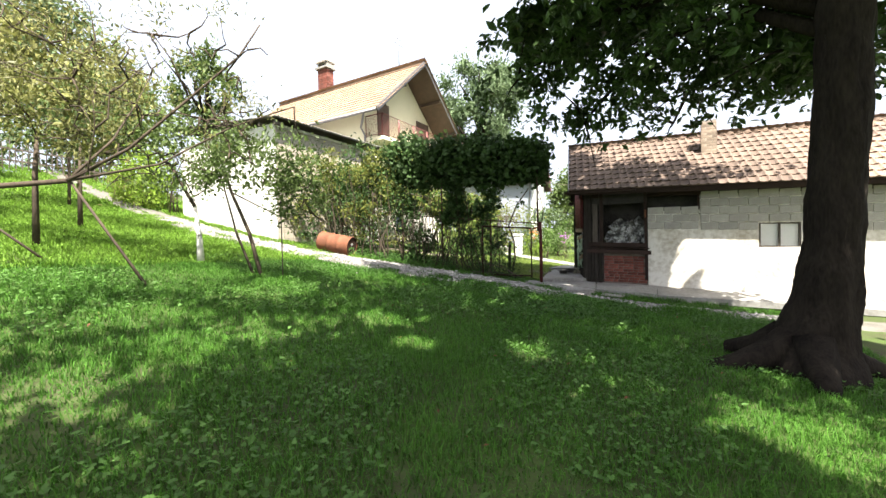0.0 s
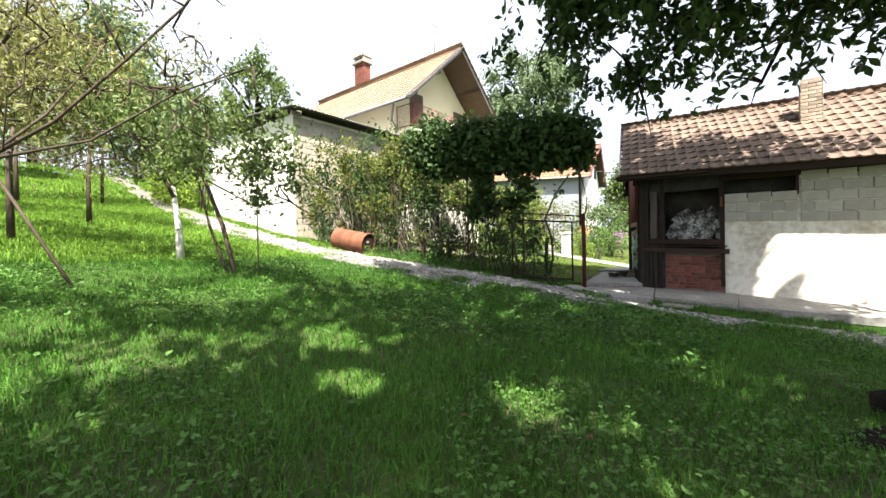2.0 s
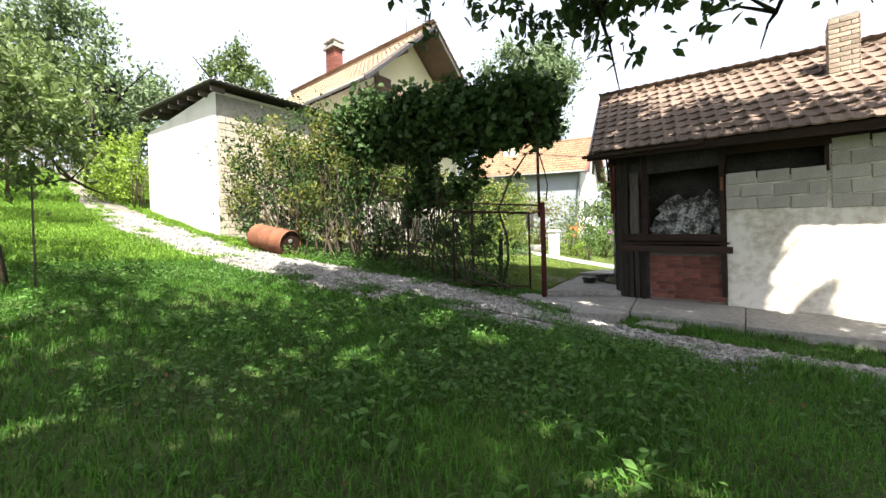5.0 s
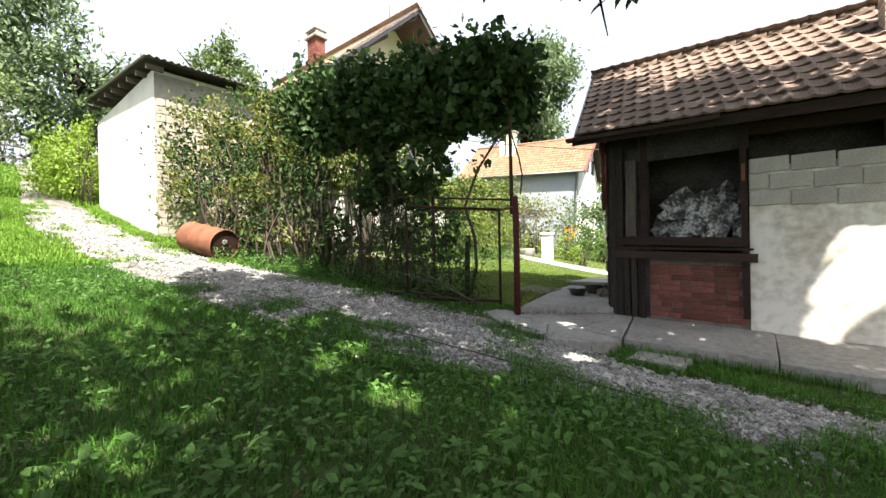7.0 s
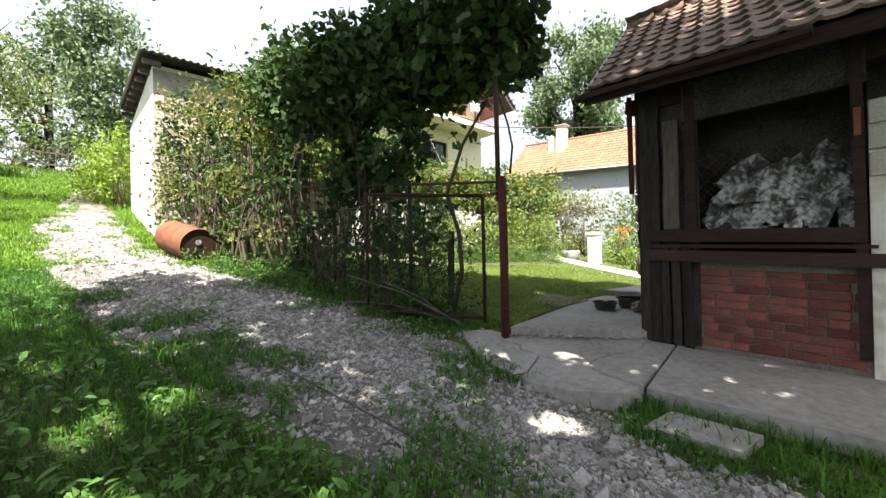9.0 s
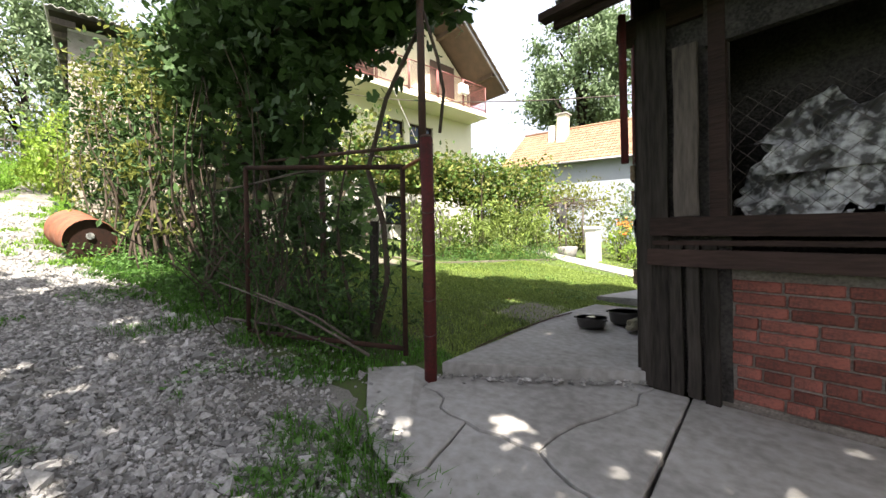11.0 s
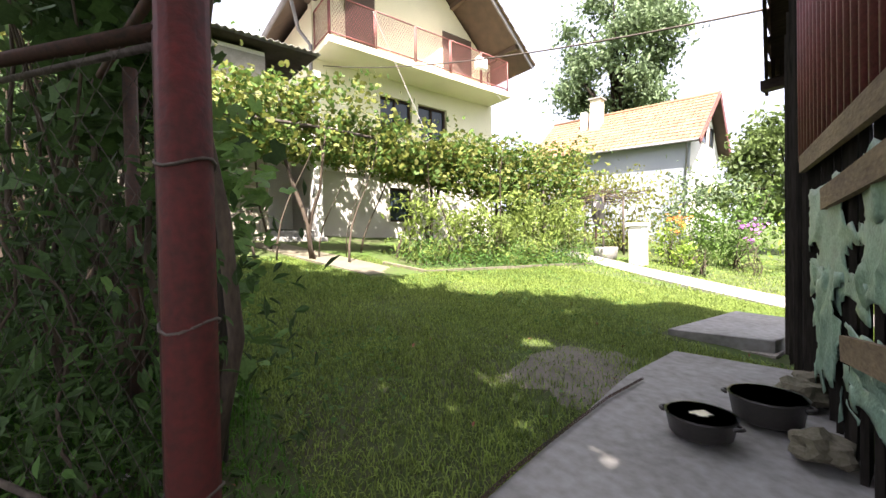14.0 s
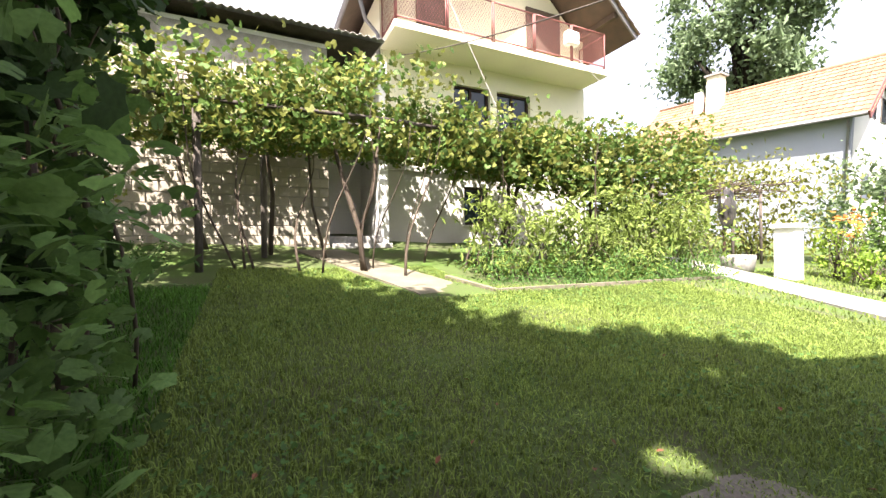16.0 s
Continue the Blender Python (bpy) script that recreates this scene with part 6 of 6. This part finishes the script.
sagging("clothes_line", (-10.8, 18.3, 7.9), (-8.6, 18.7, 3.6), 0.0, 0.008, "thin pale rope from balcony to pergola", CONCRETE)
sagging("clothes_line", (-10.8, 22.6, 7.0), (-8.4, 23.3, 3.6), 0.0, 0.008, "thin pale rope from balcony to pergola", CONCRETE)
sagging("garden_hose", over(-4.5, 10.4, 0.06), over(0.4, 11.3, 0.05), 0.0, 0.006, "thin dark hose lying on the gravel")


def pot(c, r, h, label, food):
    t = thing("cooking_pot", label, "pot", at=(c[0], c[1], c[2]))
    prof = [(0.0, r * 0.82), (h * 0.1, r * 0.9), (h * 0.9, r), (h, r * 1.05), (h, r * 0.97), (h * 0.55, r * 0.93)]
    keep(part("body", tube(bmesh.new(), [(c[0], c[1], c[2] + z) for z, _ in prof], [q for _, q in prof], 24), BLACKPOT), t)
    for s in (-1, 1):
        p = [(c[0] + s * r * math.cos(a * 0.4) * 1.0 + s * 0.05 * math.sin(a), c[1] + r * 0.35 * (a / 1.57 - 1), c[2] + h * 0.85) for a in np.linspace(0, 3.14, 7)]
        keep(part("handle", tube(bmesh.new(), p, 0.009, 6), BLACKPOT), t)
    if food:
        bm = bmesh.new()
        bmesh.ops.create_icosphere(bm, subdivisions=3, radius=1)
        for v in bm.verts:
            v.co = Vector((v.co.x * r * 0.55, v.co.y * r * 0.5, max(v.co.z, 0) * h * 0.42)) * (1 + 0.3 * noise.noise(v.co * 4)) + Vector((c[0], c[1], c[2] + h * 0.66))
        keep(part("food", bm, CREAM, None, "pale cooked rice"), t)


pot((-1.9, 15.25, 0.515), 0.15, 0.1, "shallow black enamel pot with pale food", True)
pot((-1.74, 15.68, 0.515), 0.165, 0.13, "wide black enamel pot on the slab", False)


def rubble(c, r, seed):
    bm = bmesh.new()
    bmesh.ops.create_icosphere(bm, subdivisions=3, radius=1)
    for v in bm.verts:
        v.co = Vector((v.co.x * r[0], v.co.y * r[1], max(v.co.z, -0.5) * r[2])) * (1 + 0.5 * noise.noise(v.co * 1.6 + Vector((seed, 0, 0))) + 0.12 * noise.noise(v.co * 6)) + Vector(c)
    tagged(part("rubble_stone", bm, KERB), "rough lump of old concrete by the shed", "stone", "rubble by the shed")


rubble((-1.5, 15.4, 0.55), (0.11, 0.1, 0.07), 1)
rubble((-1.68, 16.1, 0.56), (0.12, 0.12, 0.09), 2)
rubble((-1.66, 16.4, 0.54), (0.14, 0.16, 0.09), 3)
bm = bmesh.new()
pts = [(-2.12, 13.75), (-2.25, 14.3), (-2.33, 14.8), (-2.4, 15.3), (-2.42, 15.75)]
seg = np.linspace(0, 1, len(pts))
for k in range(78):
    s = k / 77
    p = Vector((np.interp(s, seg, [q[0] for q in pts]), np.interp(s, seg, [q[1] for q in pts]), 0.536))
    d = Vector((-0.17, 1, 0)).normalized()
    w = Vector((1, 0.17, 0)).normalized() if k % 2 else Vector((0, 0, 1))
    ring = [p + d * 0.02 * math.cos(a) + w * 0.009 * math.sin(a) for a in np.linspace(0, 2 * math.pi, 9)]
    tube(bm, ring, 0.0028, 4, cap=False)
tagged(part("chain", bm, DARKSTEEL), "long dark steel chain lying on the slab", "chain")
keep(part("laundry", box(bmesh.new(), -10.95, -10.72, 22.15, 22.6, 7.35, 7.75, 0.04), WHITE), BALC)


# ---- bare earth beside the slab ----
def earth_patch(cx, cy, rx, ry, turn, seed):
    bm, rings, n = bmesh.new(), 9, 48

    grid = []
    for k in range(rings + 1):
        row = []
        for i in range(n):
            a = 2 * math.pi * i / n
            rag = 1 + 0.5 * noise.noise(Vector((math.cos(a) * 1.6, math.sin(a) * 1.6, seed))) + 0.12 * noise.noise(Vector((math.cos(a) * 5, math.sin(a) * 5, seed)))
            u, v = rx * k / rings * rag * math.cos(a), ry * k / rings * rag * math.sin(a)
            x, y = cx + u * math.cos(turn) - v * math.sin(turn), cy + u * math.sin(turn) + v * math.cos(turn)
            z = gz(x, y) + 0.035 * noise.noise(Vector((x * 0.8, y * 0.8, 0))) + 0.012 * noise.noise(Vector((x * 3, y * 3, 5))) + 0.016 * (1 - (k / rings) ** 3) - 0.006 * (k == rings)
            row.append(bm.verts.new((x, y, z + 0.006 * noise.noise(Vector((x * 9, y * 9, 1))))))
        grid.append(row)
    for q, r in zip(grid[1:], grid[2:]):
        for i in range(n):
            bm.faces.new((q[i], q[(i + 1) % n], r[(i + 1) % n], r[i])).smooth = True
    for v in grid[0]:
        bm.verts.remove(v)
    bm.faces.new(grid[1])
    tagged(part("bare_earth", bm, EARTH), "trampled pale earth beside the slab", "ground", kind="structure")


earth_patch(-2.88, 15.7, 0.4, 0.8, 0.12, 4)

# ---- ground cover ----
def clear_of_paving(x, y):
    ok = ~((x > -2.0 - 0.2 * (y - 13.3)) & (x < -1.1) & (y > 13.25) & (y < 16.9))
    ok &= ~((y > 12.75 + 0.1 * (x + 1)) & (y < 14.4) & (x > -2.1))
    ok &= ~((x > -2.35) & (x < -0.58) & (y > 12.5) & (y < 13.4))
    ok &= ~((y > 14.2) & (x > -1.2) & (y < 18.5))
    ok &= ~((x > -3.05) & (x < -1.95) & (y > 17.4) & (y < 19.4))
    pc = np.interp(x, [-9.6, -7.0, -4.6, -1.6], [24.6, 23.5, 22.35, 21.0])
    ok &= ~(np.abs(y - pc) < 0.5)
    ok &= ~((x < -7.0) & (y > 16.9) & (y < 23.2) & (x > -9))
    py = np.interp(x, [-10.4, -6.7], [15.2, 16.45])
    ok &= ~((np.abs(y - py) < 0.55) & (x < -6.6))
    return ok


def scatter(g, n, x0, x1, y0, y1):
    x, y = g.uniform(x0, x1, n), g.uniform(y0, y1, n)
    t = on_track(x, y)
    patch = wobble(x, y, 1.7, 7)
    ok = clear_of_paving(x, y) & ((t < -0.05) | ((t < 0.75) & (patch > 0.10)))
    far = ((x + 2.5) ** 2 + (y - 15.6) ** 2) / 0.9 + 0.9 * patch + 0.5 * wobble(x, y, 4, 8)
    ok &= g.uniform(0, 1, n) > np.clip(1.15 - far, 0, 0.65)
    return x[ok], y[ok]


def blades(name, g, x, y, height, width, label, material=None):
    n = len(x)
    patch = wobble(x, y, 0.9, 11)
    h = height * g.uniform(0.5, 1.25, n) * (1 + 0.6 * patch)
    a, lean = g.uniform(0, 2 * np.pi, n), g.uniform(0.2, 1.3, n)
    d, s = np.stack([np.cos(a), np.sin(a)], -1), np.stack([-np.sin(a), np.cos(a)], -1)
    base = np.c_[x, y, ground_z(x, y) + 0.02 * wobble(x, y, 0.8) - 0.005]
    w = (width * g.uniform(0.6, 1.3, n))[:, None]
    v = np.zeros((n, 5, 3))
    v[:, 0], v[:, 1] = base, base
    v[:, 0, :2] -= s * w
    v[:, 1, :2] += s * w
    mid = base.copy()
    mid[:, :2] += d * (h * lean * 0.35)[:, None]
    mid[:, 2] += h * 0.62
    v[:, 2], v[:, 3] = mid, mid
    v[:, 2, :2] -= s * w * 0.7
    v[:, 3, :2] += s * w * 0.7
    tip = base.copy()
    tip[:, :2] += d * (h * lean)[:, None]
    tip[:, 2] += h * (1.05 - 0.35 * lean)
    v[:, 4] = tip
    f = (np.array([(0, 1, 3), (0, 3, 2), (2, 3, 4)])[None] + (np.arange(n) * 5)[:, None, None]).reshape(-1, 3)
    return tagged(new(name, arrays(name, v.reshape(-1, 3), f, material or GRASS)), label, "grass", kind="stuff")


g = np.random.default_rng(77)
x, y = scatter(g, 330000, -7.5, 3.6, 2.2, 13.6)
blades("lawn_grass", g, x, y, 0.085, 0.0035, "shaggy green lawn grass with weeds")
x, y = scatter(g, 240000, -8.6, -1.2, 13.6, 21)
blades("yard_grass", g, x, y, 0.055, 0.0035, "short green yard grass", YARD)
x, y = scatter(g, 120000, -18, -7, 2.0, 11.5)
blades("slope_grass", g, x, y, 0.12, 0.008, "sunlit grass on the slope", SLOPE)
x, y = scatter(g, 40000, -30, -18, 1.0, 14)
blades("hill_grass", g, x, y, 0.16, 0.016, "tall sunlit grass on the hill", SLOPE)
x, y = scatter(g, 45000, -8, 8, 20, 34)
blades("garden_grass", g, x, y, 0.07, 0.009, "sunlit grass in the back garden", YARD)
x, y = scatter(g, 14000, -4.0, 4.0, 9.6, 13.3)
k = np.abs(on_track(x, y)) < 0.4
blades("verge_tufts", g, x[k], y[k], 0.14, 0.005, "grass tufts along the gravel edge")
x, y = g.uniform(-4.5, 2.4, 60000), g.uniform(9.3, 12.6, 60000)
k = clear_of_paving(x, y) & (on_track(x, y) > 0) & (wobble(x, y, 1.0, 61) + 0.5 * wobble(x, y, 2.6, 62) > 0.16 + 0.3 * np.clip(on_track(x, y), 0, 1) - 0.34 * (y < track_at(x)[0] - 0.2 * track_at(x)[1]) * (x > -2.6))
blades("gravel_weeds", g, x[k], y[k], 0.11, 0.0045, "weedy grass tufts growing through the gravel")
p = np.c_[x[k], y[k], ground_z(x[k], y[k]) + g.uniform(0.05, 0.1, k.sum())][::14]
tagged(leaves("gravel_clover", p, 0.04, OVAL, CLOVER, None, 0.4, 29), "small leafy weeds growing through the gravel", "weeds", kind="stuff")
# broad-leaved weeds
x, y = scatter(g, 46000, -8, 3.5, 2.2, 12.5)
k = wobble(x, y, 0.6, 21) + 0.25 * wobble(x, y, 2.5, 22) > 0.02
p = np.c_[x[k], y[k], ground_z(x[k], y[k]) + g.uniform(0.03, 0.11, k.sum())]
tagged(leaves("lawn_weeds", p, 0.036, ROUND, CLOVER, None, 0.35, 23), "low clover and weeds in the lawn", "weeds", kind="stuff")
x, y = scatter(g, 700, -6.5, 3.5, 2.4, 12.0)
p = np.c_[x, y, ground_z(x, y) + g.uniform(0.04, 0.12, len(x))]
tagged(leaves("broad_weeds", p, 0.07, OVAL, CLOVER, None, 0.35, 24), "scattered broad-leaved weeds in the lawn", "weeds", kind="stuff")
x, y = scatter(g, 5200, -9.5, -2.6, 10.9, 13.0)
k = y > track_at(x)[0] + np.where(x > -4.5, 1.25, 0.7)
p = np.c_[x[k], y[k], ground_z(x[k], y[k]) + g.uniform(0.03, 0.28, k.sum())]
tagged(leaves("fence_weeds", p, 0.06, OVAL, CLOVER, None, 0.6, 25), "weeds growing along the fence foot", "weeds", kind="stuff")
x, y = scatter(g, 9000, -8.4, -1.4, 13.7, 20)
k = wobble(x, y, 0.9, 31) > 0.0
p = np.c_[x[k], y[k], ground_z(x[k], y[k]) + g.uniform(0.02, 0.06, k.sum())]
tagged(leaves("yard_clover", p, 0.032, ROUND, CLOVER, None, 0.35, 26), "clover patches in the yard lawn", "clover", kind="stuff")
x, y = scatter(g, 1500, -4.5, 2.0, 3, 20)
p = np.c_[x, y, ground_z(x, y) + 0.05]
tagged(leaves("fallen_leaves", p[::7], 0.04, OVAL, RUST, None, 0.4, 27), "dry fallen leaves in the grass", "leaves", kind="stuff")


def stones(n, x0, x1, size, seed, shift=0.0):
    g = np.random.default_rng(seed)
    x = g.uniform(x0, x1, n)
    c, w = track_at(x)
    y = c + shift + w * g.normal(0, 0.5, n)
    ok = clear_of_paving(x, y)
    x, y = x[ok], y[ok]
    n = len(x)
    vs = np.array([(1, 0, 0), (-1, 0, 0), (0, 1, 0), (0, -1, 0), (0, 0, 0.7), (0, 0, -0.7)], float)
    fs = np.array([(0, 2, 4), (2, 1, 4), (1, 3, 4), (3, 0, 4), (2, 0, 5), (1, 2, 5), (3, 1, 5), (0, 3, 5)])
    s = size * g.lognormal(0, 0.4, n)
    v = vs[None] * (1 + g.uniform(-0.4, 0.4, (n, 6, 3))) * s[:, None, None]
    v = np.einsum("nij,nkj->nki", rng_rot(g, n, 0.6), v)
    k = (y - track_at(x)[0]) / track_at(x)[1]
    v += np.c_[x, y, ground_z(x, y) + 0.045 * np.clip(1 - 0.9 * k * k, 0, 1) + 0.004][:, None]
    f = (fs[None] + (np.arange(n) * 6)[:, None, None]).reshape(-1, 3)
    return tagged(new("gravel_stones", arrays("gravel_stones", v.reshape(-1, 3), f, STONE)), "loose pale crushed stones on the track", "gravel", kind="stuff")


stones(52000, -6.5, 3.0, 0.0105, 5)
stones(9000, -9.0, 4.0, 0.019, 6)
stones(2200, -5.5, 3.0, 0.023, 8)
stones(7000, -16, -6, 0.022, 7)

# wire netting over the shed opening
keep(part("netting", chain_link((-0.5, SY - 0.005, 1.53), (1, 0, 0), 1.1, 0.75, 0.06), WIRE), SHED)
# tufts in the cracks of the apron
x = g.uniform(-2.2, 4.5, 2600)
y = np.interp(x, [-2.4, -1.5, -0.5, 0.9, 5.2], [12.8, 12.3, 12.9, 13.22, 13.35]) + g.normal(-0.06, 0.07, 2600)
k = wobble(x, y, 1.3, 44) > -0.1
cx, cy = np.array([p[0] for p in crack + short]), np.array([p[1] for p in crack + short])
pick = g.integers(0, len(cx), 900)
keep_tuft = wobble(cx[pick], cy[pick], 2.1, 46) > 0.08
blades("joint_tufts", g, cx[pick][keep_tuft] + g.normal(0, 0.03, keep_tuft.sum()), cy[pick][keep_tuft] + g.normal(0, 0.03, keep_tuft.sum()), 0.1, 0.004, "small grass tufts in the cracks of the apron")
blades("crack_tufts", g, x[k], y[k], 0.13, 0.005, "grass tufts along the edge of the concrete")

x, y = scatter(g, 2600, -3.2, 0.8, 7.6, 10.8)
k = wobble(x, y, 0.8, 51) > -0.15
p = np.c_[x[k], y[k], ground_z(x[k], y[k]) + g.uniform(0.04, 0.14, k.sum())]
tagged(leaves("plantain_weeds", p, 0.075, OVAL, CLOVER, None, 0.4, 28), "broad plantain weeds beside the gravel track", "weeds", kind="stuff")


def step_pebbles(n, a, b, z, seed):
    """Loose pebbles caught at the foot of the step."""
    g = np.random.default_rng(seed)
    vs, fs = [], []
    shape = np.array([(1, 0, 0), (-1, 0, 0), (0, 1, 0), (0, -1, 0), (0, 0, 0.6), (0, 0, -0.6)], float)
    tri = np.array([(0, 2, 4), (2, 1, 4), (1, 3, 4), (3, 0, 4), (2, 0, 5), (1, 2, 5), (3, 1, 5), (0, 3, 5)])
    for k in range(n):
        t = g.uniform(0, 1)
        p = np.array(a) * (1 - t) + np.array(b) * t + g.normal(0, 0.035, 2) + np.array((0.03, -0.03))
        vs.append(shape * (1 + g.uniform(-0.35, 0.35, (6, 3))) * 0.016 * g.lognormal(0, 0.4) + np.array((*p, z - 0.05 * (p[0] + 0.5) + 0.006)))
        fs.append(tri + 6 * k)
    tagged(new("step_pebbles", arrays("step_pebbles", np.concatenate(vs), np.concatenate(fs), STONE)), "loose pale pebbles along the foot of the step", "pebbles", kind="stuff")


step_pebbles(110, (-2.03, 13.28), (-1.02, 14.26), 0.36, 91)
step_pebbles(60, (-2.4, 12.85), (-1.3, 12.4), 0.35, 92)
